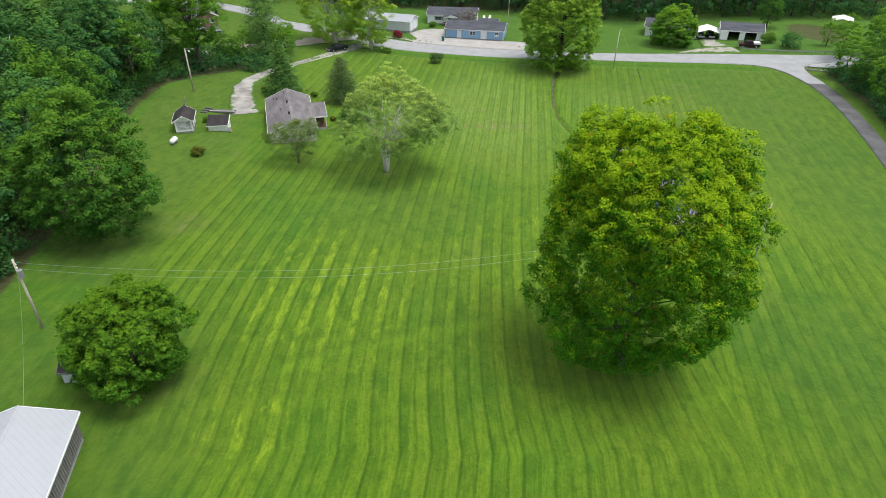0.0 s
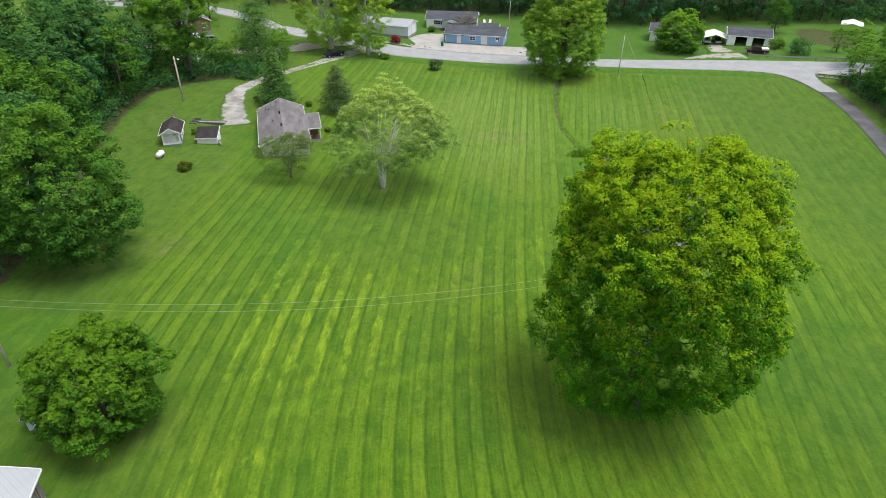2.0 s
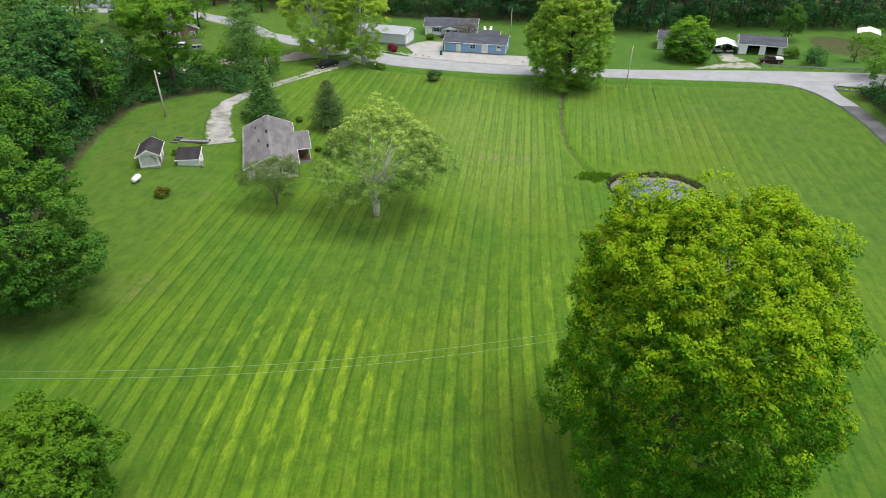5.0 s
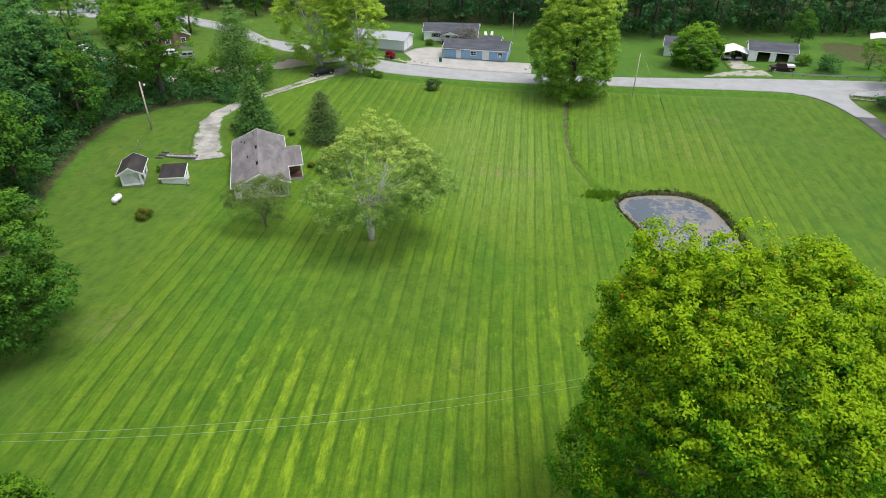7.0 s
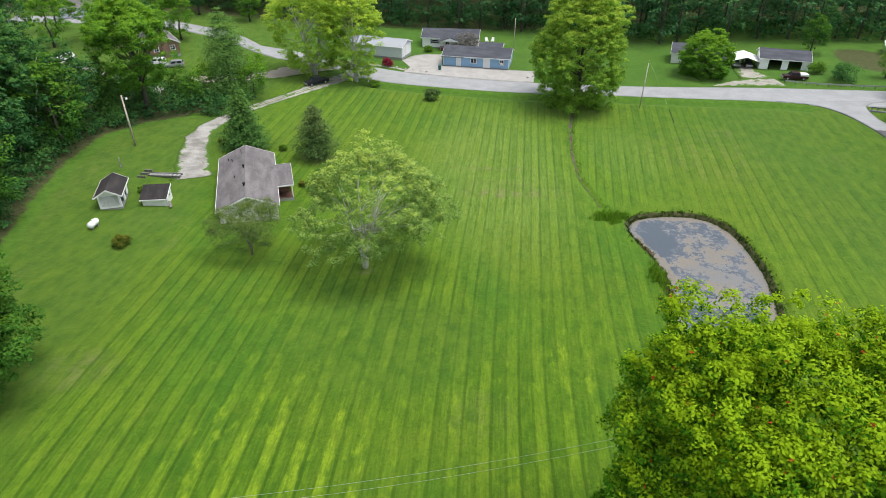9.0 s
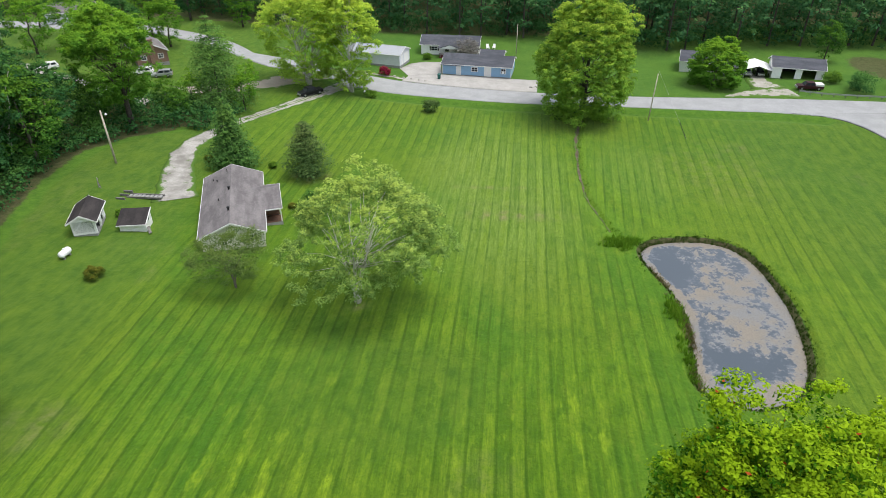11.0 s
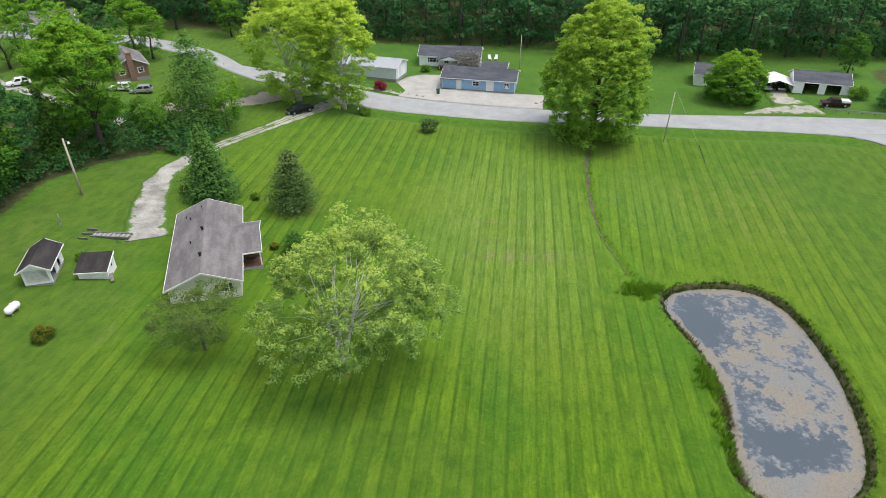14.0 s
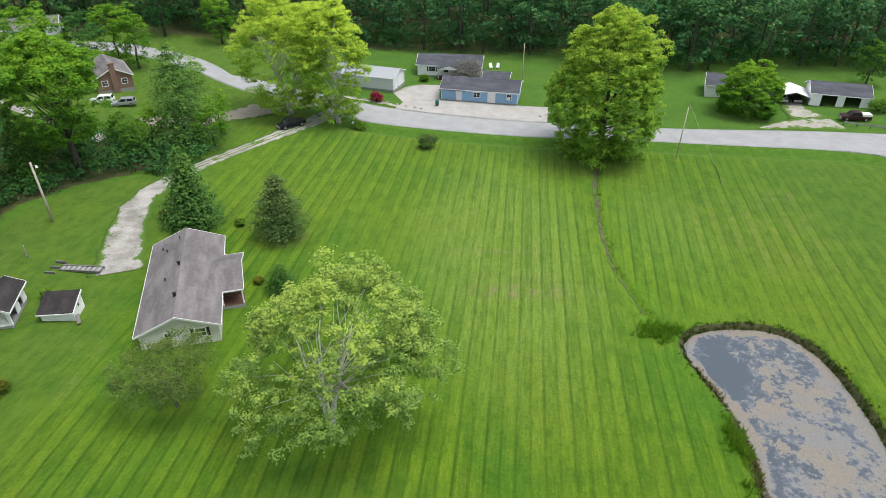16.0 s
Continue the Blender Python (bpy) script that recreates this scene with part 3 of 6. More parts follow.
def strip(name, one, two, lift, material, label, category, across=6, ragged=0.0, parent=None, thick=0.25):
    """A paved band between two edge lines, laid on the land with its sides going down into it."""
    one, two = smooth_line(one), smooth_line(two)
    length = max(resample(one)[1], resample(two)[1])
    n = int(length / 0.9) + 2
    pick = lambda line: resample(line, resample(line)[1] / (n - 0.5))[0][:n]
    a, b = pick(one), pick(two)
    n = min(len(a), len(b))
    a, b = a[:n], b[:n]
    if ragged:
        for i in range(n):
            k = noise.noise(Vector((a[i][0] * 0.6, a[i][1] * 0.6, 3.1))), noise.noise(Vector((b[i][0] * 0.6, b[i][1] * 0.6, 7.7)))
            d = (b[i] - a[i]) / np.hypot(*(b[i] - a[i]))
            a[i], b[i] = a[i] + d * k[0] * ragged, b[i] + d * k[1] * ragged
    s = np.linspace(0, 1, across + 1)
    P = a[:, None] * (1 - s)[None, :, None] + b[:, None] * s[None, :, None]
    Z = land(P[..., 0], P[..., 1]) + lift
    P = np.concatenate([P[:, :1], P, P[:, -1:]], 1)
    Z = np.concatenate([Z[:, :1] - thick, Z, Z[:, -1:] - thick], 1)
    c = across + 3
    i = np.arange(n * c).reshape(n, c)
    faces = np.stack([i[:-1, :-1], i[1:, :-1], i[1:, 1:], i[:-1, 1:]], -1).reshape(-1, 4)
    d = (b - a)[n // 2]
    t = (a[min(n // 2 + 1, n - 1)] - a[n // 2])
    if t[0] * d[1] - t[1] * d[0] < 0:
        faces = faces[:, ::-1]
    me = quick_mesh(name, np.concatenate([P, Z[..., None]], -1).reshape(-1, 3), faces, material)
    e = np.abs(np.concatenate([[0], s, [1]]) * 2 - 1) ** 3
    float_layer(me, "edge", np.tile(e, n))
    ob = new(name, me)
    if parent:
        ob.parent = parent
        return ob
    return tagged(ob, label, category, kind="structure")


build_ground()

strip("road", NEAR_EDGE[:4] + NEAR_EDGE[4:] + [(84, 146.0), (96, 141), (140, 124)],
      [(-46, 190), (-38, 187.5), (-28, 183), (-16, 176.5), (-8, 173.3), (0, 171.2), (13.6, 168.2), (37.2, 164.6), (52.6, 162.6), (67.8, 160.6), (81.3, 157.2), (94, 153.2), (110, 147.5), (143, 133)],
      0.06, M["asphalt"], "pale grey chip-sealed country road beside the lawn", "road", 10)
strip("road_bend", [(-40, 179.6), (-47, 184.5), (-53, 190.0), (-62, 196), (-80, 201), (-120, 206)], [(-46, 190), (-52, 197.0), (-59, 202), (-70, 205.5), (-84, 208.5), (-121, 213)],
      0.06, M["asphalt"], "pale grey country road going off behind trees", "road", 6)
strip("side_road", [(69.5, 151.0), (76.2, 148.0), (79.0, 141.4), (79.5, 131), (78.0, 118.8), (74.6, 104.3), (70.0, 88.2), (62.8, 66)],
      [(92, 147.5), (85.4, 147.2), (83.2, 142.0), (83.0, 132.0), (81.4, 120), (78.0, 106), (73.8, 90), (66.8, 65)],
      0.10, M["side_asphalt"], "narrow worn asphalt lane curving along the field", "road", 6)
strip("lane_mouth", [(69.8, 150.9), (76.3, 147.9), (79.1, 141.4), (79.5, 133.5)], [(91.5, 147.4), (85.3, 147.1), (83.1, 142.0), (82.9, 132.5)],
      0.125, M["asphalt"], "pale worn mouth of the lane at the road", "road", 8, 0.2)
strip("gravel_drive", [(-17, 166.6), (-21.1, 164.6), (-26.8, 156.6), (-31.8, 149.3), (-35.6, 143.2), (-38.1, 137.4), (-39.8, 132.9), (-40.0, 127.6), (-37.3, 120.2), (-34.6, 113.2)],
      [(-22, 172), (-24.0, 168.6), (-28.8, 159.8), (-33.6, 151.8), (-37.4, 145.7), (-40.8, 139.7), (-43.4, 133.4), (-44.0, 127.1), (-42.6, 121.1), (-40.2, 110.6)],
      0.07, M["gravel"], "white crushed-stone driveway with grass in its edges", "driveway", 8, 0.5)
strip("drive_crown", [(-23.6, 164.4), (-27.6, 157.7), (-32.5, 150.2), (-36.4, 144.1), (-39.2, 138.4)], [(-24.2, 165.1), (-28.2, 158.5), (-33.0, 150.9), (-36.9, 144.9), (-40.0, 138.9)],
      0.09, M["gravel_thin"], "dull grassy strip between the drive's wheel tracks", "driveway", 4, 0.2)
strip("gravel_pad", [(-24, 172.5), (-31, 168), (-36, 163.6), (-41, 159.5), (-50, 157)], [(-33, 178), (-37, 172.5), (-41.5, 167), (-48, 163), (-56, 161)],
      0.05, M["dirt"], "tan gravel pull-off beside the road", "driveway", 6, 0.8)
strip("gravel_lane", [(-56, 148), (-66, 153.5), (-73, 157), (-88, 165), (-110, 180)], [(-56, 152), (-66, 157.0), (-74, 160.5), (-88, 169.5), (-110, 185)],
      0.05, M["gravel"], "pale gravel lane past the brick house", "driveway", 5, 0.5)
strip("parking_lot", [(-8.5, 173.8), (0, 171.4), (13.6, 168.4), (21.5, 167.2)], [(-7.0, 178), (1.0, 180.3), (16.6, 177.0), (23, 176)],
      0.09, M["concrete"], "pale concrete lot before the blue garage", "parking lot", 10)
strip("yard_apron", [(-7.0, 177.2), (-1.0, 177.0), (0.6, 180.0)], [(-9.5, 183.6), (-6.0, 190.0), (0.4, 190.0)],
      0.07, M["concrete"], "pale gravel apron beside the white barn", "driveway", 8, 0.3)
strip("verge_bed", [(-24, 180.6), (-16, 177.6), (-8.5, 174.6), (-3, 173.0)], [(-23, 181.8), (-15, 179.0), (-7.5, 176.0), (-2.4, 174.6)],
      0.06, M["gravel_thin"], "stony planting bed along the road", "planting bed", 4, 0.5)
strip("thin_drive", [(60, 162.2), (66, 161.4), (76, 159.6)], [(63, 164.0), (69.5, 167.5), (75.5, 166.4)],
      0.06, M["gravel_thin"], "patchy gravel drive with grass growing through", "driveway", 8, 0.9)
strip("thin_drive_back", [(68.2, 166.8), (69.5, 172), (70.5, 177)], [(75.4, 166.0), (75.0, 171), (74.8, 177)],
      0.05, M["gravel_thin"], "patchy gravel drive towards the carport", "driveway", 6, 0.8)


def build_pond():
    xs, ys = np.arange(23, 44, 0.5), np.arange(72, 107.5, 0.5)
    X, Y = np.meshgrid(xs, ys)
    n, m = X.shape
    i = np.arange(n * m).reshape(n, m)
    faces = np.stack([i[:-1, :-1], i[:-1, 1:], i[1:, 1:], i[1:, :-1]], -1).reshape(-1, 4)
    cx, cy = X[:-1, :-1] + 0.25, Y[:-1, :-1] + 0.25
    keep = (inside(cx, cy, POND) | (to_line(cx, cy, POND + POND[:1]) < 0.7)).ravel()
    me = quick_mesh("pond_water", np.stack([X, Y, np.full(X.shape, WATER)], -1).reshape(-1, 3), faces[keep], M["water"])
    d = to_line(X, Y, POND + POND[:1])
    scum = 0.55 + (0.7 * (X < 32) * (Y < 100) + 0.12) * (1 - step(d, 0.2, 1.3)) + 0.25 * np.exp(-((X - 34) / 5) ** 2 - ((Y - 88) / 8) ** 2)
    scum = scum - 0.75 * np.exp(-((X - 29.5) / 2.6) ** 2 - ((Y - 98.5) / 4.0) ** 2) - 0.35 * np.exp(-((X - 29) / 2.2) ** 2 - ((Y - 84) / 4) ** 2)
    scum = scum + 0.8 * (1 - step(Y, 76.8, 78.8)) + 0.5 * (1 - step(d, 0.2, 1.4)) - 0.65 * np.exp(-((X - 33.0) / 4.2) ** 2 - ((Y - 80.6) / 1.7) ** 2)
    float_layer(me, "scum", scum)
    tagged(new("pond_water", me), "still pond water half covered with beige scum", "pond", kind="structure")


build_pond()

# the little ditch from the road tree down to the pond: a narrow crack of bare earth
bed = [(28.1, 150), (26.6, 146), (25.0, 140), (24.6, 136), (23.8, 131), (23.2, 127), (22.7, 121), (22.5, 116), (23.2, 111.5), (23.9, 107)]
wide = [0.42, 0.46, 0.30, 0.44, 0.34, 0.26, 0.15, 0.14, 0.10, 0.08]
strip("ditch_bed", [(x - k, y) for (x, y), k in zip(bed, wide)], [(x + k, y) for (x, y), k in zip(bed, wide)], 0.05, M["ditch_mud"],
      "narrow bare earth ditch crossing the mown field", "ditch", 6, 0.34)


# ---- trees ----
def leaf_faces(rng, pos, nrm, size, slim=0.55, fold=0.25):
    """Folded pointed leaves at pos, facing nrm."""
    n = len(pos)
    r = rng.normal(size=(n, 3))
    t = np.cross(nrm, r)
    t /= np.linalg.norm(t, axis=1)[:, None] + 1e-9
    b = np.cross(nrm, t)
    s = size[:, None]
    v = np.stack([pos - t * s * 0.5, pos + b * s * slim * 0.5 - nrm * s * fold * 0.5, pos + t * s * 0.5, pos - b * s * slim * 0.5 - nrm * s * fold * 0.5], 1)
    return v.reshape(-1, 3), np.arange(4 * n).reshape(n, 4)


def clump_leaves(rng, centres, radii, count, size, lift=0.5, flat=0.72, stray=0.25):
    """Leaves over the skins of many soft clumps."""
    k = len(centres)
    d = rng.normal(size=(k, count, 3))
    d /= np.linalg.norm(d, axis=2)[:, :, None]
    d[..., 2] = np.where(d[..., 2] < -0.35, -d[..., 2], d[..., 2])
    r = radii[:, None] * (1 + stray * rng.normal(size=(k, count)) * 0.6) * rng.uniform(0.55, 1.0, (k, count)) ** 0.4
    p = centres[:, None] + d * r[..., None] * np.array([1, 1, flat])
    nrm = d * 0.75 + np.array([0, 0, lift]) + rng.normal(size=d.shape) * 0.36
    nrm /= np.linalg.norm(nrm, axis=2)[:, :, None]
    s = size * rng.uniform(0.6, 1.35, (k, count))
    # upward leaves get the light tint, undersides the dark: shading painted as colour
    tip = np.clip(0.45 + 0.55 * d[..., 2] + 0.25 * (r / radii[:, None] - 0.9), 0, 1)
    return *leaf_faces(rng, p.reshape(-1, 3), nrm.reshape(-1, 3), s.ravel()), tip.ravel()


def crown_centres(rng, height, base, radius, count, shape, hollow=0.6, lean=(0, 0)):
    """Where the clumps sit: over an uneven crown. shape: (height share of the widest part, fullness of the top, of the foot)."""
    wide, top, foot = shape
    d = rng.normal(size=(count, 3))
    d /= np.linalg.norm(d, axis=1)[:, None]
    flip = rng.uniform(size=count) < 0.35
    d[:, 2] = np.where(flip, np.abs(d[:, 2]), d[:, 2])
    a, e = np.arctan2(d[:, 1], d[:, 0]), d[:, 2]
    flat = np.sqrt(1 - e * e)
    flat = np.where(e > 0, flat ** (2 * top), flat ** (2 * foot))
    p0, p1, p2 = rng.uniform(0, 6, 3)
    lobes = 1 + 0.13 * np.sin(a * 3 + e * 2.5 + p0) + 0.09 * np.sin(a * 5 - e * 5 + p1) + 0.06 * np.sin(a * 9 + e * 8 + p2)
    deep = rng.uniform(hollow, 1.0, count) ** 0.5
    zw = base + wide * (height - base)
    z = zw + np.where(e > 0, e * (height - zw), e * (zw - base)) * deep * (1 + 0.5 * (lobes - 1))
    u = (z - base) / (height - base)
    return np.stack([radius * flat * lobes * deep * np.cos(a) + lean[0] * u, radius * flat * lobes * deep * np.sin(a) + lean[1] * u, z], 1)


def limbs(rng, centres, height, base, girth, forks=40, stems=1, bend=0.25):
    """A tapered trunk, or several stems, and limbs out to some of the clumps."""
    s = Shape()
    top = height * 0.70
    tips = []
    for i in range(stems):
        a = 2 * math.pi * i / stems + 0.6
        out = 0.0 if stems == 1 else height * 0.20
        pts = [(0, 0, -0.4)]
        for j in range(1, 7):
            u = j / 6
            pts.append((math.cos(a) * out * u ** 1.3 + rng.normal() * bend * u, math.sin(a) * out * u ** 1.3 + rng.normal() * bend * u, top * u))
        g = girth * (1 if stems == 1 else 0.68)
        s.tube(pts, [g * 1.35, g * 0.95, g * 0.78, g * 0.6, g * 0.42, g * 0.26, g * 0.1], 9)
        tips.append(np.array(pts))
    for c in centres[rng.permutation(len(centres))[:forks]]:
        stem = tips[rng.integers(len(tips))]
        z0 = np.clip(c[2] * rng.uniform(0.45, 0.75), base * 0.75, top * 0.95)
        a = np.array([np.interp(z0, stem[:, 2], stem[:, 0]), np.interp(z0, stem[:, 2], stem[:, 1]), z0])
        m = a * 0.45 + c * 0.55 + np.array([0, 0, 0.06 * height]) * rng.uniform(-0.2, 0.8) + rng.normal(size=3) * 0.2
        w = girth * rng.uniform(0.10, 0.24) * (1.1 - z0 / height)
        s.tube([a, m, c], [w, w * 0.6, w * 0.18], 5)
    return s


def broadleaf(seed, height, base, radius, clumps, per, leaf, clump_r, leafmat, barkmat, girth, shape=(0.45, 0.5, 0.5), forks=40, stems=1, hollow=0.6, lift=0.55, lean=(0, 0), stray=0.25, lobes=26, lobe_r=0.30, cover=0.45, warp=None, flat=0.72):
    """A crown of leaf rosettes set over a few dozen uneven lobes."""
    rng = np.random.default_rng(seed)
    big = lobe_r * radius
    c = crown_centres(rng, height - big * 0.9, base + big * 0.5, radius - big * 0.85, lobes, shape, hollow, lean)
    br = big * rng.uniform(0.6, 1.4, len(c))
    heart = np.array([lean[0] * 0.5, lean[1] * 0.5, base + shape[0] * (height - base)])
    pick = rng.integers(len(c), size=clumps)
    out = c[pick] - heart
    out /= np.linalg.norm(out, axis=1)[:, None] + 1e-6
    d = rng.normal(size=(clumps, 3)) + out * 0.9 + np.array([0, 0, 0.25])
    d /= np.linalg.norm(d, axis=1)[:, None]
    p = c[pick] + d * (br[pick] * rng.uniform(0.72, 1.05, clumps))[:, None]
    fill = int(clumps * cover)
    p[:fill] = crown_centres(rng, height * 0.95 - clump_r, base + clump_r * 0.3, radius * 0.88 - clump_r * 0.5, fill, shape, max(hollow, 0.72), lean)
    p[:, 2] = np.maximum(p[:, 2], base * 0.7)
    if warp:
        p, c = warp(p), warp(c)
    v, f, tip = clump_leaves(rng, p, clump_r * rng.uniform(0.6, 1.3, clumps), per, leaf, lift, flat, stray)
    crown = quick_mesh("crown", v, f, leafmat, leaf_lightness=tip)
    ends = np.concatenate([c, p[:max(0, forks - len(c))] * 0.93 + heart * 0.07])
    return limbs(rng, ends, height, base, girth, forks, stems).mesh("trunk", barkmat, True), crown


def conifer(seed, height, base, radius, tiers, per_tier, leaf, leafmat, barkmat, girth, droop=0.25, power=1.0, fill=9):
    rng = np.random.default_rng(seed)
    pos, nrm, tips = [], [], []
    s = Shape().tube([(0, 0, -0.3), (0, 0, height * 0.5), (0, 0, height * 0.97)], [girth, girth * 0.6, girth * 0.08], 7)
    for i in range(tiers):
        u = (i + rng.uniform(0, 0.6)) / tiers
        z = base + u * (height - base)
        reach = radius * (1 - u) ** power * rng.uniform(0.8, 1.12) + 0.12
        for j in range(per_tier):
            a = 2 * math.pi * (j + rng.uniform(-0.3, 0.3)) / per_tier + i * 1.3
            l = reach * rng.uniform(0.7, 1.1)
            tip = np.array([math.cos(a) * l, math.sin(a) * l, z - droop * l])
            if i % 2 == 0 and j % 2 == 0:
                s.tube([(0, 0, z), tuple(tip)], [girth * 0.18, 0.01], 4)
            k = max(3, int(fill * l / max(radius, 0.1) * 2))
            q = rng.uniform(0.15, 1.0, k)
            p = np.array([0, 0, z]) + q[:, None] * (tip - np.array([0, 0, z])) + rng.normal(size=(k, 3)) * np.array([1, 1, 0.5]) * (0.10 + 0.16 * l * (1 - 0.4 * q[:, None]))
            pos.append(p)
            # tone rises along the branch: darker needles near the trunk, paler at its end
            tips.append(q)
            nrm.append(np.array([math.cos(a) * 0.5, math.sin(a) * 0.5, 0.9]) + rng.normal(size=(k, 3)) * 0.4)
    pos, nrm = np.concatenate(pos), np.concatenate(nrm)
    nrm /= np.linalg.norm(nrm, axis=1)[:, None]
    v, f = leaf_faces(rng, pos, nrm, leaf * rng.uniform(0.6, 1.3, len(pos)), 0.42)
    return s.mesh("trunk", barkmat, True), quick_mesh("crown", v, f, leafmat, leaf_lightness=np.concatenate(tips))


def plant(name, meshes, x, y, label, category="tree", turn=0.0, size=1.0, group="", sink=0.0):
    m = pose(x, y, at(x, y) - sink, 0, 0, turn) @ Matrix.Diagonal((size, size, size, 1))
    ob = thing(name, label, category, m, group)
    part("trunk", meshes[0], None, ob)
    part("crown", meshes[1], None, ob)
    return ob


# the great tree over the field, the round tree by the barn, the open-crowned tree by the house
def shade_warp(p):
    """The great crown's skirt spreads to one side and its shoulder above it draws in."""
    q, u = p.copy(), p[:, 2] / 24.4
    out = np.where(u < 0.42, 1.0 + 0.10 * np.sin(np.clip(u / 0.42, 0, 1) * math.pi), 1.0 - 0.13 * np.sin(np.clip((u - 0.42) / 0.45, 0, 1) * math.pi))
    q[:, 0] = np.where(p[:, 0] < 0, p[:, 0] * out, p[:, 0] * (0.97 + 0.04 * np.sin(np.clip(u - 0.3, 0, 0.6) / 0.6 * math.pi)))
    return q


def open_warp(p):
    """Sprays that droop towards the rim, lower on the house side."""
    q = p.copy()
    q[:, 2] -= 0.022 * (p[:, 0] ** 2 + p[:, 1] ** 2) + 0.16 * np.clip(-p[:, 0] - 1, 0, 8) - 0.7
    return q


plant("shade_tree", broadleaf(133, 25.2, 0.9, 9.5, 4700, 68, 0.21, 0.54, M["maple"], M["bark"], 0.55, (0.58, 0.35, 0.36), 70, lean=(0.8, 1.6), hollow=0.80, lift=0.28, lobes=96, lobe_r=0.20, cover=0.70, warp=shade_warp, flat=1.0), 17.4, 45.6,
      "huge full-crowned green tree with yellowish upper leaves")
plant("round_tree", broadleaf(12, 10.4, 0.2, 5.0, 1500, 56, 0.22, 0.40, M["round"], M["bark"], 0.28, (0.42, 0.5, 0.45), 30, hollow=0.9, lift=0.4, lobes=60, lobe_r=0.20, cover=0.55), -27.7, 41.4,
      "dense round green tree beside a small shed")
plant("open_tree", broadleaf(13, 15.0, 3.6, 9.8, 860, 60, 0.25, 0.55, M["silver"], M["pale_bark"], 0.40, (0.5, 0.5, 0.5), 45, 3, 0.45, 0.6, (2.4, 2.0), 0.5, 46, 0.22, 0.34, open_warp), -8.9, 89.6,
      "pale-barked open tree with light green airy crown")
plant("thin_tree", broadleaf(14, 7.2, 1.4, 4.9, 230, 60, 0.17, 0.6, M["sparse"], M["twig"], 0.12, (0.55, 0.5, 0.5), 50, 3, 0.4, 0.4, (0, 0), 0.5, 22, 0.3), -23.1, 91.5,
      "small thin-leaved ornamental tree before the house wall")
plant("sycamore", broadleaf(15, 23.0, 0.3, 9.6, 1100, 56, 0.34, 0.80, M["sycamore"], M["pale_bark"], 0.62, (0.5, 0.5, 0.3), 70, 2, 0.5, 0.45, (0, 0), 0.35, 34, 0.26), -28.5, 168.5,
      "tall yellow-green sycamore with pale branches by the road")
plant("sycamore", broadleaf(16, 23.5, 0.3, 6.4, 600, 62, 0.36, 0.75, M["sycamore"], M["pale_bark"], 0.4, (0.5, 0.45, 0.3), 50, 1, 0.5, 0.45, (0, 0), 0.35, 26, 0.3), -18.8, 165.0,
      "slender yellow-green sycamore at the driveway mouth")
plant("roadside_tree", broadleaf(17, 25.0, -0.6, 10.0, 1800, 52, 0.40, 0.80, M["tulip"], M["bark"], 0.6, (0.42, 0.55, 0.30), 60, hollow=0.72, lift=0.45, lobes=64, lobe_r=0.21, cover=0.6), 28.4, 152.0,
      "tall broad green tree at the road ditch")
plant("yard_tree", broadleaf(18, 9.8, -0.4, 6.0, 800, 56, 0.32, 0.6, M["woodlight"], M["bark"], 0.3, (0.42, 0.5, 0.3), 20, hollow=0.85), 61.3, 170.8,
      "rounded green yard tree hiding a white house")
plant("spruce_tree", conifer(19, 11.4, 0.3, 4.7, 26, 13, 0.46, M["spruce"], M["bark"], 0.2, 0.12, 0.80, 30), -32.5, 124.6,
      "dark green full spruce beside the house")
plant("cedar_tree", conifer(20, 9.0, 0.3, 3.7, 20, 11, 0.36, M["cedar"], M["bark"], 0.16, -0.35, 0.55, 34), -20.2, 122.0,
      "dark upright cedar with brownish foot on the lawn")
plant("wood_edge_tree", broadleaf(21, 19.5, 0.5, 7.6, 900, 62, 0.32, 0.75, M["edge"], M["bark"], 0.4, (0.36, 0.7, 0.4), 40, hollow=0.65, lobes=34, lobe_r=0.26), -42.0, 66.0,
      "broad green tree leaning out from the wood edge")
plant("lone_tree", broadleaf(22, 21.5, 5.0, 7.2, 760, 62, 0.36, 0.8, M["woodlight"], M["bark"], 0.5, (0.5, 0.5, 0.5), 50, 1, 0.55, 0.5, (-1, 0), 0.35, 32, 0.28), -53.2, 136.5,
      "tall tree with a bare lower trunk and broken limb")
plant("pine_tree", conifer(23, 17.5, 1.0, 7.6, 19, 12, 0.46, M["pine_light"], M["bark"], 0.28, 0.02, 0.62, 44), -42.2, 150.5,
      "tall layered green pine behind the driveway")
plant("dark_shrub", conifer(24, 3.6, 0.1, 2.2, 16, 12, 0.3, M["pine"], M["bark"], 0.08, 0.0, 0.5, 10), -17.6, 110.0, "dark evergreen shrub behind the open tree", "shrub")


def bush(seed, r, h, mat, leaf=0.2, n=48, per=60):
    rng = np.random.default_rng(seed)
    c = crown_centres(rng, h * 0.8, 0.15, r * 0.75, n, (0.35, 0.5, 0.4), 0.3)
    v, f, tip = clump_leaves(rng, c, r * 0.30 * rng.uniform(0.7, 1.2, len(c)), per, leaf)
    return limbs(rng, c, h * 0.7, 0.1, 0.06, 12, 3).mesh("trunk", M["bark"], True), quick_mesh("crown", v, f, mat, leaf_lightness=tip)


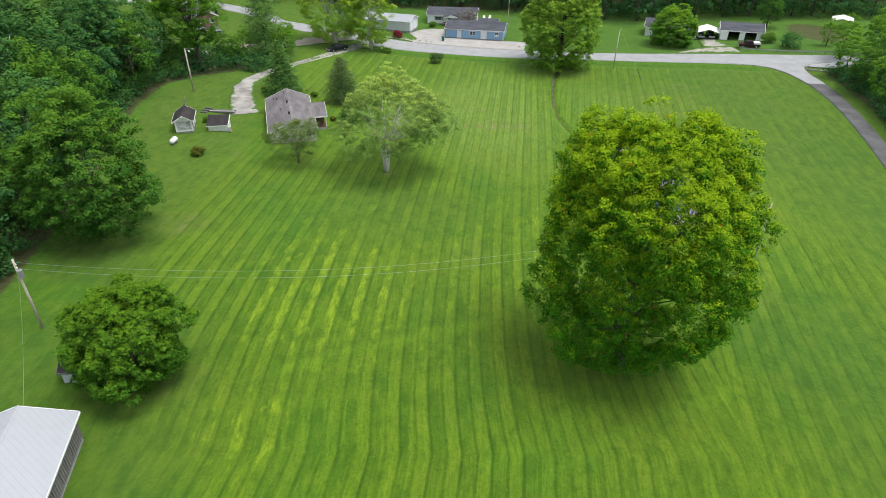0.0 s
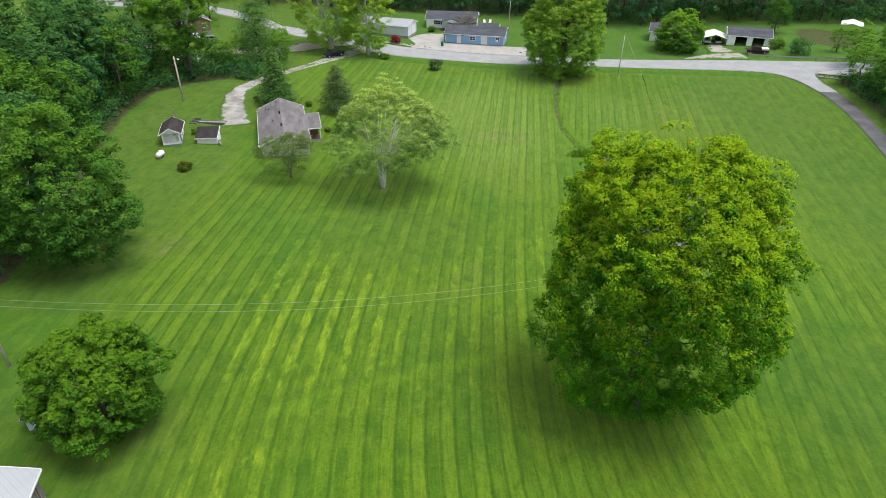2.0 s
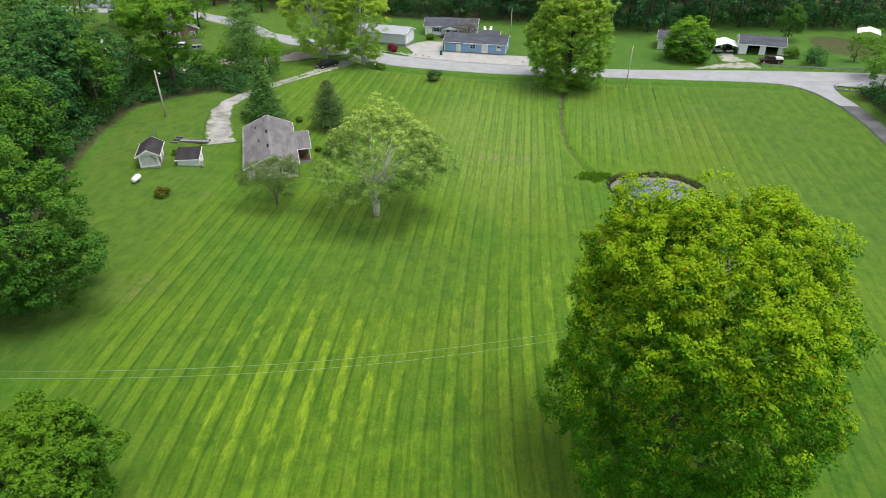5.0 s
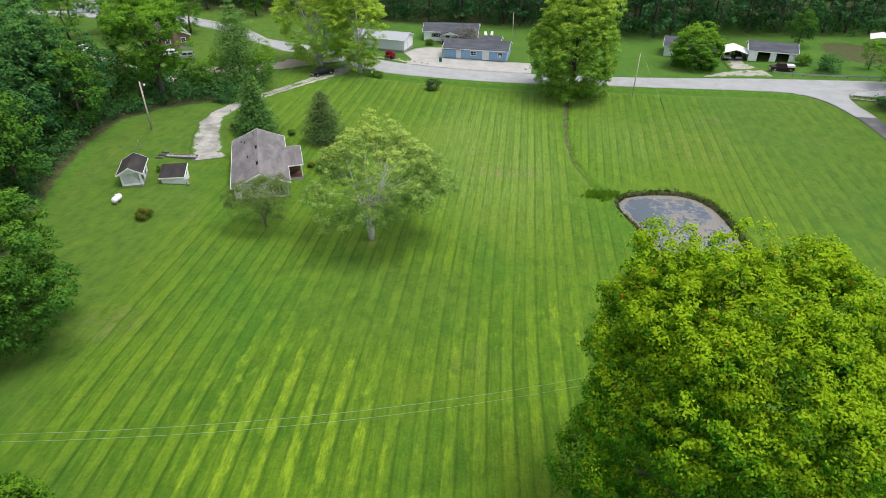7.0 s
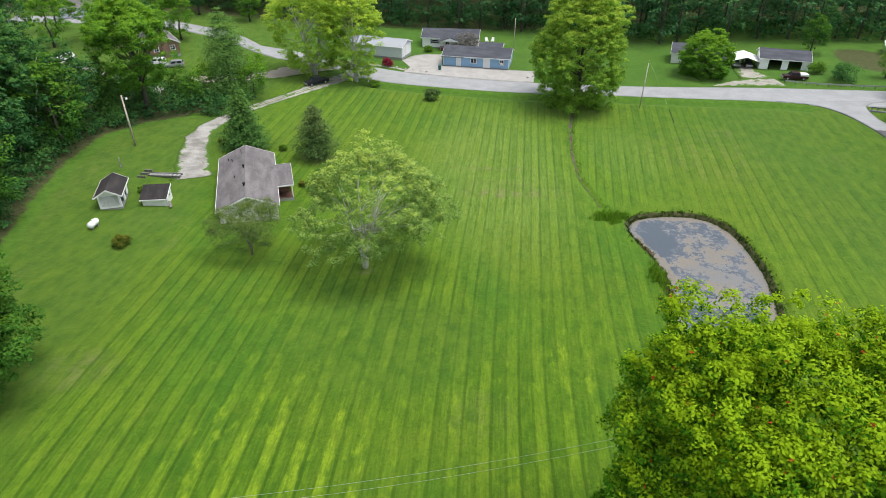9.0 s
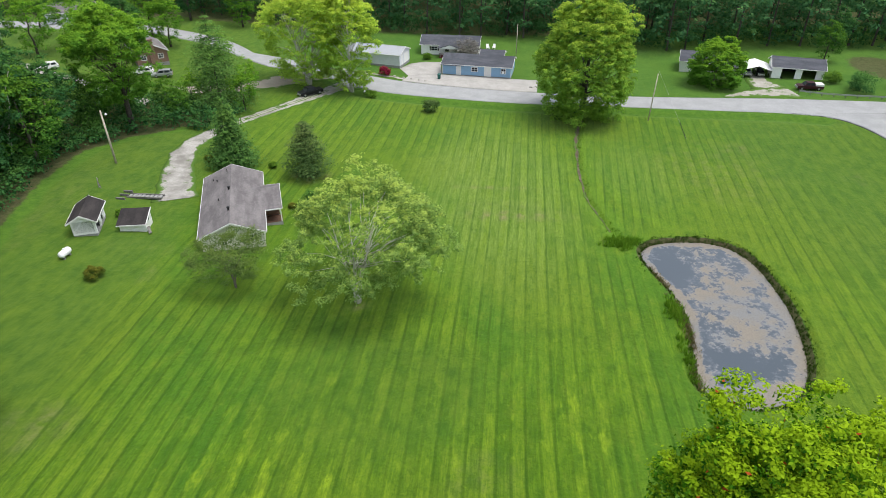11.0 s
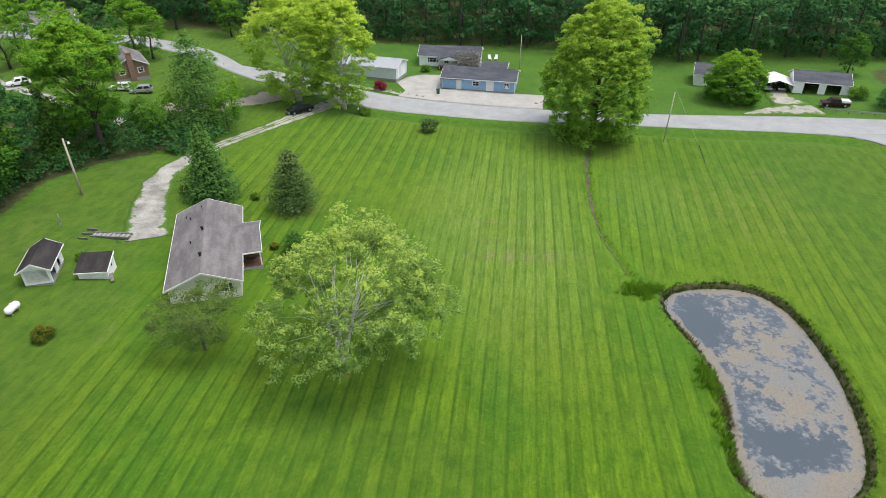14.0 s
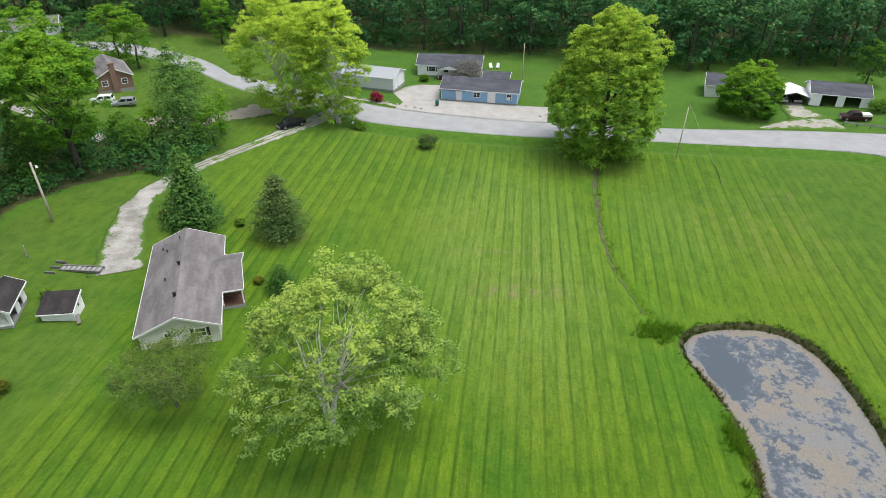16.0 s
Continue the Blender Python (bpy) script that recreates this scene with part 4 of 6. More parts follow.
for seed, x, y, r, h, mat, label in (
        (31, -39.2, 92.0, 1.25, 1.6, "shrub_rust", "low rusty olive bush alone on the lawn"),
        (32, -1.7, 154.0, 2.1, 3.3, "cedar", "dense grey-green bush standing on the lawn edge"),
        (33, -14.4, 162.6, 1.6, 1.9, "shrub", "low green bush at the road verge"),
        (34, -26.4, 124.6, 0.9, 1.2, "shrub", "small green bush on the lawn"),
        (35, -36.6, 125.2, 0.9, 1.5, "shrub_rust", "small reddish shrub beside the driveway"),
        (36, -12.6, 177.6, 1.7, 2.6, "shrub_red", "crimson flowering shrub by the road"),
        (37, -3.0, 192.6, 1.5, 1.8, "shrub", "green bush at the yard corner"),
        (38, 7.2, 193.8, 4.5, 5.8, "twig_grey", "grey leafless shrub before the white house"),
        (39, 88.5, 161.5, 3.6, 5.0, "wood", "dark green bush beyond the maroon pickup"),
        (40, 86.0, 168.0, 2.2, 3.0, "shrub", "green bush beside the white garage"),
        (41, -20.6, 111.2, 0.7, 1.0, "shrub_rust", "flowering shrub at the house wing"),
        (42, -42.5, 106.6, 0.8, 1.2, "shrub", "green shrub between the two sheds"),
        (43, -31.5, 180.0, 1.4, 1.6, "shrub", "rough green bush near the road")):
    plant("bush", bush(seed, r, h, M[mat], 0.12 + r * 0.05), x, y, label, "bush")

# the wood along the field: trees of a few builds, each set down many times
WOODS = [
    ("woodland_tree", broadleaf(51, 18.0, 1.5, 5.2, 125, 34, 0.52, 1.05, M["wood"], M["bark"], 0.3, (0.5, 0.5, 0.6), 14, lobes=20, lobe_r=0.34), "dark green broadleaf tree in the wood"),
    ("woodland_tree", broadleaf(52, 16.0, 1.0, 5.8, 125, 34, 0.52, 1.1, M["edge"], M["bark"], 0.3, (0.45, 0.5, 0.6), 14, lobes=20, lobe_r=0.34), "fresh green broadleaf tree in the wood"),
    ("woodland_tree", broadleaf(53, 20.0, 2.0, 4.8, 125, 34, 0.52, 1.0, M["wood"], M["pale_bark"], 0.3, (0.55, 0.5, 0.7), 14, stems=2, lobes=20, lobe_r=0.36), "tall narrow green tree in the wood"),
    ("woodland_pine", conifer(54, 18.5, 2.0, 4.4, 22, 10, 0.7, M["pine"], M["bark"], 0.26, 0.08, 0.6, 14), "dark layered pine in the wood"),
    ("roadside_tree", broadleaf(55, 16.0, 0.8, 5.8, 125, 34, 0.50, 1.05, M["woodlight"], M["bark"], 0.3, (0.45, 0.5, 0.5), 14, lobes=20, lobe_r=0.34), "light green broadleaf tree at the roadside"),
]
rng = np.random.default_rng(5)
spots = []


def open_spot(x, y, gap):
    if all((x - a) ** 2 + (y - b) ** 2 > gap * gap for a, b in spots):
        spots.append((x, y))
        return True
    return False


spots += [(-43.0, 66.5), (-52.4, 135.5), (-41.2, 152.0), (-32.6, 123.8)]
count = 0
for trial in range(6000):
    x, y = rng.uniform(-112, -44), rng.uniform(14, 137)
    inset = wood_edge(y) - x
    if inset < 2.8 or x < -0.74 * y - 16 or (inset > 30 and y < 100) or count > 130:
        continue
    if open_spot(x, y, 5.2 + 0.03 * min(inset, 40)):
        k = rng.choice(4, p=[0.44, 0.16, 0.20, 0.2])
        name, meshes, label = WOODS[k]
        size = rng.uniform(0.75, 1.1) * (0.92 if inset < 5 else 1.05) * np.interp(y, [127, 134], [1.0, 0.6])
        plant(name, meshes, x, y, label, "tree", rng.uniform(0, 360), size, "trees of the wood")
        count += 1

# trees behind the driveway, round the brick house, along the lane and the right-hand side road
for k, x, y, size in ((0, -60.5, 126, 0.9), (3, -66, 123, 1.0), (0, -71.5, 129, 1.05), (3, -79, 135, 1.05), (2, -63.5, 119, 1.0), (1, -47.5, 143, 0.42), (4, -47.0, 149, 0.45), (1, -51.0, 147, 0.42), (4, -37.6, 150.0, 0.5), (1, -57, 143, 0.35), (1, -59.5, 138, 0.4),
                      (4, -62, 140, 0.28), (1, -68, 143, 0.3), (1, -76, 147, 0.35), (0, -90, 152, 0.5), (3, -95, 158, 1.0), (4, -38.4, 156.5, 0.5), (4, -46, 156, 0.36),
                      (0, -74, 184, 0.75), (4, -79, 180, 0.85), (4, -86, 186, 0.9), (4, -66, 189.5, 0.8), (4, -50, 179, 0.40), (4, -92, 178, 0.9), (4, -55, 214, 0.8), (0, -70, 216, 1.0),
                      (4, -100, 195, 0.8), (2, -93, 168, 0.8), (0, -101, 176, 0.9), (4, -77, 174, 0.6), (4, -70, 190, 0.9),
                      (4, 88.5, 136, 0.62), (1, 91, 128, 0.8), (4, 86.5, 120, 0.62), (1, 90, 112, 0.8), (1, 84.5, 107, 0.66), (4, 89, 99, 0.8), (1, 82, 94, 0.7), (4, 97, 140, 0.85), (0, 98, 120, 0.9),
                      (1, 86.5, 126, 0.62), (4, 85.5, 115, 0.6), (1, 83.0, 103, 0.6), (4, 80.5, 97, 0.55), (1, 79.5, 89, 0.6), (0, 88, 106, 0.8), (4, 95, 150, 0.6), (1, 104, 148, 0.8), (2, 106, 130, 0.9), (4, 98, 162, 0.4), (1, 92, 183, 0.6), (0, 99, 192, 0.6), (0, 112, 160, 0.8)):
    name, meshes, label = WOODS[k]
    plant(name if k == 3 else "roadside_tree", meshes, x, y, label.replace("in the wood", "at the roadside"), "tree", rng.uniform(0, 360), size, "trees of the wood")


def far_woods():
    """The wood that closes the valley behind the houses, as one mass of trunks and leaves."""
    r = np.random.default_rng(9)
    kinds = []
    for i in range(4):
        h = (19, 22, 17, 21)[i]
        c = crown_centres(r, h, 1.0, 4.9, 44, (0.5, 0.5, 0.5), 0.5)
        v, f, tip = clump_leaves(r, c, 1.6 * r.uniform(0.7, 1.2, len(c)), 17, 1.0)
        kinds.append((v, tip))
    verts, tips, trunks, got = [], [], Shape(), []
    for trial in range(5000):
        x = r.uniform(-140, 170)
        front = np.interp(x, [-140, -75, -30, 0, 28, 46, 62, 86, 98, 170], [222, 224, 219, 217, 215, 202, 199, 199, 194, 190])
        y = front + r.uniform(0, 1) ** 1.6 * 85
        if any((x - a) ** 2 + (y - b) ** 2 < 24 for a, b in got) or len(got) > 380:
            continue
        got.append((x, y))
        s, a = r.uniform(0.75, 1.2), r.uniform(0, 6.28)
        v, tip = kinds[r.integers(4)]
        v = v * s
        tips.append(tip)
        z = at(x, y) - 0.3
        verts.append(np.stack([v[:, 0] * math.cos(a) - v[:, 1] * math.sin(a) + x, v[:, 0] * math.sin(a) + v[:, 1] * math.cos(a) + y, v[:, 2] + z], 1))
        if y < front + 16:
            trunks.tube([(x, y, z), (x + r.normal() * 0.3, y, z + 14 * s)], [0.3, 0.12], 5)
    v = np.concatenate(verts)
    wood = thing("far_woods", "dark green wood closing the valley behind the houses", "woods", Matrix())
    wood["kind"] = "stuff"
    tagged(part("crown", quick_mesh("crown", v, np.arange(len(v)).reshape(-1, 4), M["far_wood"], leaf_lightness=np.concatenate(tips)), None, wood), kind="stuff")
    tagged(part("trunk", trunks, M["bark"], wood), kind="stuff")


far_woods()


def undergrowth():
    """Brambles and saplings under the wood's edge."""
    r = np.random.default_rng(33)
    y = r.uniform(16, 138, 900)
    x = wood_edge(y) - np.abs(r.normal(size=900)) * 5.0 - 1.3
    more = np.stack([r.uniform(-66, -38, 260), r.uniform(138.5, 151, 260)], 1)
    right = np.stack([r.uniform(76, 98, 1100), r.uniform(86, 140, 1100)], 1)
    right = right[right[:, 0] > np.interp(right[:, 1], [88, 106, 120, 132, 142], [76.2, 80.4, 83.8, 85.4, 87])]
    bx = r.uniform(-120, 130, 1500)
    by = np.interp(bx, [-140, -75, -30, 0, 28, 46, 62, 86, 98, 170], [222, 224, 219, 217, 215, 202, 199, 199, 194, 190]) + r.uniform(-1.5, 13, 1500)
    q = np.concatenate([np.stack([x, y], 1), more, right, np.stack([bx, by], 1)])
    h = r.uniform(0.3, 2.2, len(q)) * np.where(q[:, 1] > 190, 2.0, 1.0)
    c = np.column_stack([q, land(q[:, 0], q[:, 1]) + h])
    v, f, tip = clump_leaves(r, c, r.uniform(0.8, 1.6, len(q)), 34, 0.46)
    ob = new("undergrowth", quick_mesh("undergrowth", v, f, M["wood"], leaf_lightness=tip))
    tagged(ob, "dense green brambles and saplings under the wood edge", "undergrowth", kind="stuff")


undergrowth()


# ---- buildings ----
def wall_cells(length, height, thick, holes):
    """A straight wall along x, one shell with openings cut through it."""
    s = Shape()
    xs = sorted({0.0, length, *[h[0] for h in holes], *[h[1] for h in holes]})
    zs = sorted({0.0, height, *[h[2] for h in holes], *[h[3] for h in holes]})
    solid = {(i, j) for i in range(len(xs) - 1) for j in range(len(zs) - 1)
             if not any(h[0] <= xs[i] and xs[i + 1] <= h[1] and h[2] <= zs[j] and zs[j + 1] <= h[3] for h in holes)}
    index = {}

    def v(i, j, back):
        if (i, j, back) not in index:
            index[i, j, back] = len(s.v)
            s.v.append((xs[i], thick if back else 0.0, zs[j]))
        return index[i, j, back]

    for i, j in sorted(solid):
        s.f.append((v(i, j, 0), v(i + 1, j, 0), v(i + 1, j + 1, 0), v(i, j + 1, 0)))
        s.f.append((v(i, j + 1, 1), v(i + 1, j + 1, 1), v(i + 1, j, 1), v(i, j, 1)))
        for near, (a, b) in (((i - 1, j), ((i, j + 1), (i, j))), ((i + 1, j), ((i + 1, j), (i + 1, j + 1))), ((i, j - 1), ((i, j), (i + 1, j))), ((i, j + 1), ((i + 1, j + 1), (i, j + 1)))):
            if near not in solid:
                s.f.append((v(*a, 0), v(*a, 1), v(*b, 1), v(*b, 0)))
    return s


def fit_opening(wall, hole, thick, trim, leaf):
    x0, x1, z0, z1, kind = hole
    if kind == "open":
        return
    rim = Shape()
    for a in ((x0 - 0.09, x0 + 0.03, z0 - 0.06, z1 + 0.09), (x1 - 0.03, x1 + 0.09, z0 - 0.06, z1 + 0.09), (x0 + 0.03, x1 - 0.03, z1 - 0.03, z1 + 0.09), (x0 + 0.03, x1 - 0.03, z0 - 0.06, z0 + 0.03)):
        rim.box(a[0], a[1], -0.035, thick * 0.6, a[2], a[3])
    if kind.startswith("window"):
        rim.box((x0 + x1) / 2 - 0.025, (x0 + x1) / 2 + 0.025, 0.0, 0.06, z0 + 0.03, z1 - 0.03)
        rim.box(x0 + 0.03, (x0 + x1) / 2 - 0.025, 0.0, 0.06, (z0 + z1) / 2 - 0.025, (z0 + z1) / 2 + 0.025)
        rim.box((x0 + x1) / 2 + 0.025, x1 - 0.03, 0.0, 0.06, (z0 + z1) / 2 - 0.025, (z0 + z1) / 2 + 0.025)
        w = part("window", rim, trim, wall, "white-framed window")
        part("pane", Shape().box(x0 + 0.03, x1 - 0.03, 0.061, 0.08, z0 + 0.03, z1 - 0.03), M["glass"], w)
        if kind == "window_shutters":
            for a, b in ((x0 - 0.40, x0 - 0.10), (x1 + 0.10, x1 + 0.40)):
                sh = Shape().box(a, b, -0.04, -0.003, z0 - 0.05, z1 + 0.05)
                for i in range(6):
                    z = z0 + (z1 - z0) * (i + 0.3) / 6
                    sh.box(a + 0.05, b - 0.05, -0.055, -0.041, z, z + (z1 - z0) * 0.07)
                part("shutter", sh, M["dark"], w, "dark louvred shutter")
    else:
        d = part("door", rim, trim, wall, "white panelled door")
        lf = Shape().box(x0 + 0.03, x1 - 0.03, 0.03, 0.08, z0 + 0.03, z1 - 0.03)
        rows = 4 if kind == "garage_door" else 3
        for i in range(rows):
            za, zb = z0 + 0.1 + (z1 - z0 - 0.2) * i / rows, z0 + 0.1 + (z1 - z0 - 0.2) * (i + 0.85) / rows
            lf.box(x0 + 0.13, x1 - 0.13, 0.015, 0.03, za, zb)
        part("leaf", lf, leaf, d)
        if kind == "door":
            part("door_handle", Shape().box(x1 - 0.16, x1 - 0.10, -0.02, 0.014, z0 + 0.95, z0 + 1.05), M["steel"], d, "steel handle")


def gable_house(name, label, category, x, y, yaw, W, D, h, rise, wall, roof, trim, holes=None, along="y", over=0.35, base=0.3, thick=0.16, roof_label="", skip=()):
    """A gabled building. W along its own x, D along its y; the ridge runs along `along`. holes: by wall name."""
    holes = holes or {}
    m = pose(x, y, at(x, y) if base else at(x, y), 0, 0, yaw)
    low = min(float(land(*(m @ Vector((a, b, 0))).to_2d())) for a, b in ((0, 0), (W, 0), (W, D), (0, D)))
    ob = thing(name, label, category, m)
    drop = at(x, y) - low + 0.4
    f = Shape()
    f.box(0.03, W - 0.03, 0.03, D - 0.03, -drop - 0.6, base)
    part("foundation", f, M["foundation"], ob, "grey block foundation")
    sides = {"front": (0, 0, 0, W), "right": (W, 0, 90, D), "back": (W, D, 180, W), "left": (0, D, 270, D)}
    for key, (px, py, turn, length) in sides.items():
        if key in skip:
            continue
        gable = (key in ("front", "back")) == (along == "y")
        cut = holes.get(key, [])
        inner = 0.0 if key in ("front", "back") else thick
        s = wall_cells(length - 2 * inner, h, thick, [(a - inner, b - inner, c, d, k) for a, b, c, d, k in cut])
        if gable:
            half = length / 2
            g = part("gable", Shape().prism([(-inner + 0.001, h), (length - inner - 0.001, h), (half - inner, h + rise)], 0.0, thick), wall, ob)
            g.matrix_local = pose(px, py, base, 0, 0, turn) @ pose(inner, 0, 0)
        w = part("wall", s, wall, ob)
        w.matrix_local = pose(px, py, base, 0, 0, turn) @ pose(inner, 0, 0)
        for hole in cut:
            fit_opening(w, (hole[0] - inner, hole[1] - inner, *hole[2:]), thick, trim, M["white"])
    # roof slopes, eave boards and ridge cap, drawn as if the ridge ran along y and then turned
    if along == "y":
        rm, rw, rd = pose(0, 0, base), W, D
    else:
        rm, rw, rd = pose(0, D, base, 0, 0, -90), D, W
    slope = rise / (rw / 2)
    lift = 0.14
    for sgn in (0, 1):
        xe, xr = (-over, rw / 2) if sgn == 0 else (rw + over, rw / 2)
        ze, zr = h - over * slope + lift, h + rise + lift
        c = [(xe, -over, ze), (xr, -over, zr), (xr, rd + over, zr), (xe, rd + over, ze)]
        if sgn == 0:
            c = c[::-1]
        sl = part("roof", Shape().slab(c, 0.12), roof, ob, roof_label)
        sl.matrix_local = rm
        t = 0.06
        e0, e1 = (xe - t, xe - 0.003) if sgn == 0 else (xe + 0.003, xe + t)
        g = part("gutter", Shape().box(min(e0, e1), max(e0, e1), -over, rd + over, ze - 0.17, ze - 0.01), trim, ob, "white gutter")
        g.matrix_local = rm
        for yy in (-over - 0.05, rd + over + 0.003):
            b = Shape()
            n = 1 if sgn == 0 else -1
            b.add([(xe, yy, ze - 0.2), (xr, yy, zr - 0.2), (xr, yy, zr + 0.02), (xe, yy, ze + 0.02), (xe, yy + 0.047, ze - 0.2), (xr, yy + 0.047, zr - 0.2), (xr, yy + 0.047, zr + 0.02), (xe, yy + 0.047, ze + 0.02)],
                  [(0, 1, 2, 3), (7, 6, 5, 4), (0, 4, 5, 1), (1, 5, 6, 2), (2, 6, 7, 3), (3, 7, 4, 0)])
            part("rake_board", b, trim, ob, "white rake board").matrix_local = rm
    cap = Shape()
    z = h + rise + lift
    cap.prism([(rw / 2 - 0.16, z - 0.16 * slope + 0.004), (rw / 2 + 0.16, z - 0.16 * slope + 0.004), (rw / 2 + 0.16, z - 0.16 * slope + 0.03), (rw / 2, z + 0.035), (rw / 2 - 0.16, z - 0.16 * slope + 0.03)], -over, rd + over)
    part("ridge_cap", cap, roof, ob).matrix_local = rm
    return ob


def wing_roof(ob, base, u0, u1, v0, v1, ze, zr, roof, trim):
    """A cross gable running out from the main roof along u."""
    vm = (v0 + v1) / 2
    for a, b, n in ((v0, vm, "roof"), (v1, vm, "roof")):
        c = [(u0, a, ze + base), (u1, a, ze + base), (u1, b, zr + base), (u0, b, zr + base)]
        if a > b:
            c = c[::-1]
        part(n, Shape().slab(c, 0.12), roof, ob)
        part("gutter", Shape().box(u0 + 3.0, u1, a - 0.06 if a < b else a + 0.003, a - 0.003 if a < b else a + 0.06, ze + base - 0.17, ze + base - 0.01), trim, ob, "white gutter")
    bd = Shape()
    for a in (v0, v1):
        bd.add([(u1 + 0.003, a, ze + base - 0.2), (u1 + 0.003, vm, zr + base - 0.2), (u1 + 0.003, vm, zr + base + 0.02), (u1 + 0.003, a, ze + base + 0.02), (u1 + 0.05, a, ze + base - 0.2), (u1 + 0.05, vm, zr + base - 0.2), (u1 + 0.05, vm, zr + base + 0.02), (u1 + 0.05, a, ze + base + 0.02)],
               [(0, 1, 2, 3), (7, 6, 5, 4), (0, 4, 5, 1), (1, 5, 6, 2), (2, 6, 7, 3), (3, 7, 4, 0)])
    part("rake_board", bd, trim, ob, "white rake board")


def build_house():
    ob = gable_house("ranch_house", "single-storey cream house with grey-brown shingle roof", "house", -29.15, 98.73, 15.1, 7.6, 17.0, 2.35, 1.62, M["cream_siding"], M["shingle_grey"], M["white"], base=-0.4, holes=
                     {"front": [(5.3, 6.3, 1.0, 2.0, "window_shutters"), (2.4, 3.0, 0.9, 2.0, "window")], "left": [(3, 4.2, 1, 2, "window"), (8, 9.2, 1, 2, "window"), (12.5, 13.4, 0.05, 2.05, "door")],
                      "right": [(3.0, 4.4, 0.9, 2.0, "window_shutters")], "back": [(2, 3.2, 1, 2, "window")]})
    b = -0.4
    wing_roof(ob, b, 4.2, 10.15, 5.3, 12.8, 2.36, 3.72, M["shingle_grey"], M["white"])
    s = Shape().box(7.6, 9.7, 7.3, 7.46, 0, 2.3 + b)
    part("wall", s, M["brown_wood"], ob, "brown porch wall")
    s = wall_cells(5.04, 2.3, 0.16, [(1.6, 3.2, 0.9, 2.0, "window")])
    part("gable", Shape().prism([(-1.8, 2.3), (5.04, 2.3), (1.7, 3.6)], 0.0, 0.16), M["cream_siding"], ob).matrix_local = pose(9.7, 7.46, b, 0, 0, 90)
    w = part("wall", s, M["cream_siding"], ob)
    w.matrix_local = pose(9.7, 7.46, b, 0, 0, 90)
    fit_opening(w, (1.6, 3.2, 0.9, 2.0, "window"), 0.16, M["white"], M["white"])
    part("wall", Shape().box(7.6, 9.7, 12.34, 12.5, 0, 2.3 + b), M["cream_siding"], ob)
    part("foundation", Shape().box(7.6, 9.68, 7.3, 12.48, -1.2, b - 0.003), M["foundation"], ob)
    deck = part("porch_deck", Shape().box(7.62, 10.0, 5.4, 7.29, -0.8, -0.12), M["foundation"], ob, "brown planked porch deck")
    for i in range(12):
        y0 = 5.4 + i * 0.157
        part("plank", Shape().box(7.62, 10.02, y0, y0 + 0.147, -0.117, -0.08), M["brown_wood"], deck)
    for u in (9.9, 7.75):
        part("porch_post", Shape().box(u - 0.07, u + 0.07, 5.45, 5.59, -0.08, 1.82), M["white"], ob, "white porch post")
    for u, v, r, hgt in ((3.6, 3.4, 0.17, 0.35), (3.55, 9.4, 0.17, 0.35), (2.2, 7.4, 0.07, 0.25), (1.8, 13.6, 0.07, 0.25), (1.2, 14.6, 0.07, 0.2), (3.2, 15.2, 0.05, 0.4)):
        z = b + 2.35 + 0.14 + 1.62 * (u / 3.8)
        s = Shape().tube([(u, v, z - 0.2), (u, v, z + hgt)], [r * 0.8, r * 0.8], 10)
        s.tube([(u, v, z + hgt), (u, v, z + hgt + 0.09)], [r * 1.25, r * 1.1], 10)
        part("roof_vent", s, M["vent"], ob, "dark metal roof vent")


build_house()


def build_shed_one():
    ob = gable_house("garden_shed", "white lattice-ended shed with black shingle roof", "shed", -45.7, 100.45, 14.5, 2.8, 4.9, 1.95, 0.8, M["white_siding"], M["shingle_black"], M["white"],
                     {"front": [(0.25, 2.55, 0.25, 1.85, "open")], "right": [(0.3, 1.9, 0.0, 1.8, "open"), (2.9, 3.8, 0.0, 1.85, "open")]}, over=0.38, base=0.12, thick=0.1)
    s = Shape()
    for i in range(27):
        x = 0.25 + i * 0.0865
        for sg in (-1, 1):
            x2 = x + sg * 0.9
            a, z0, z1 = x, 0.25, 1.85
            if x2 < 0.25:
                z1, x2 = 0.25 + 1.6 * (x - 0.25) / 0.9, 0.25
            if x2 > 2.55:
                z1, x2 = 0.25 + 1.6 * (2.55 - x) / 0.9, 2.55
            if z1 - z0 > 0.05:
                y = 0.02 if sg > 0 else 0.05
                s.add([(a - 0.024, y, z0 + 0.12), (a + 0.024, y, z0 + 0.12), (x2 + 0.024, y, z1 + 0.12), (x2 - 0.024, y, z1 + 0.12), (a - 0.024, y + 0.02, z0 + 0.12), (a + 0.024, y + 0.02, z0 + 0.12), (x2 + 0.024, y + 0.02, z1 + 0.12), (x2 - 0.024, y + 0.02, z1 + 0.12)],
                      [(0, 1, 2, 3), (7, 6, 5, 4), (1, 5, 6, 2), (3, 7, 4, 0)])
    part("lattice", s, M["white"], ob, "white diagonal lattice panel")
    part("floor", Shape().box(0.1, 2.7, 0.1, 4.8, 0.121, 0.16), M["foundation"], ob)


build_shed_one()


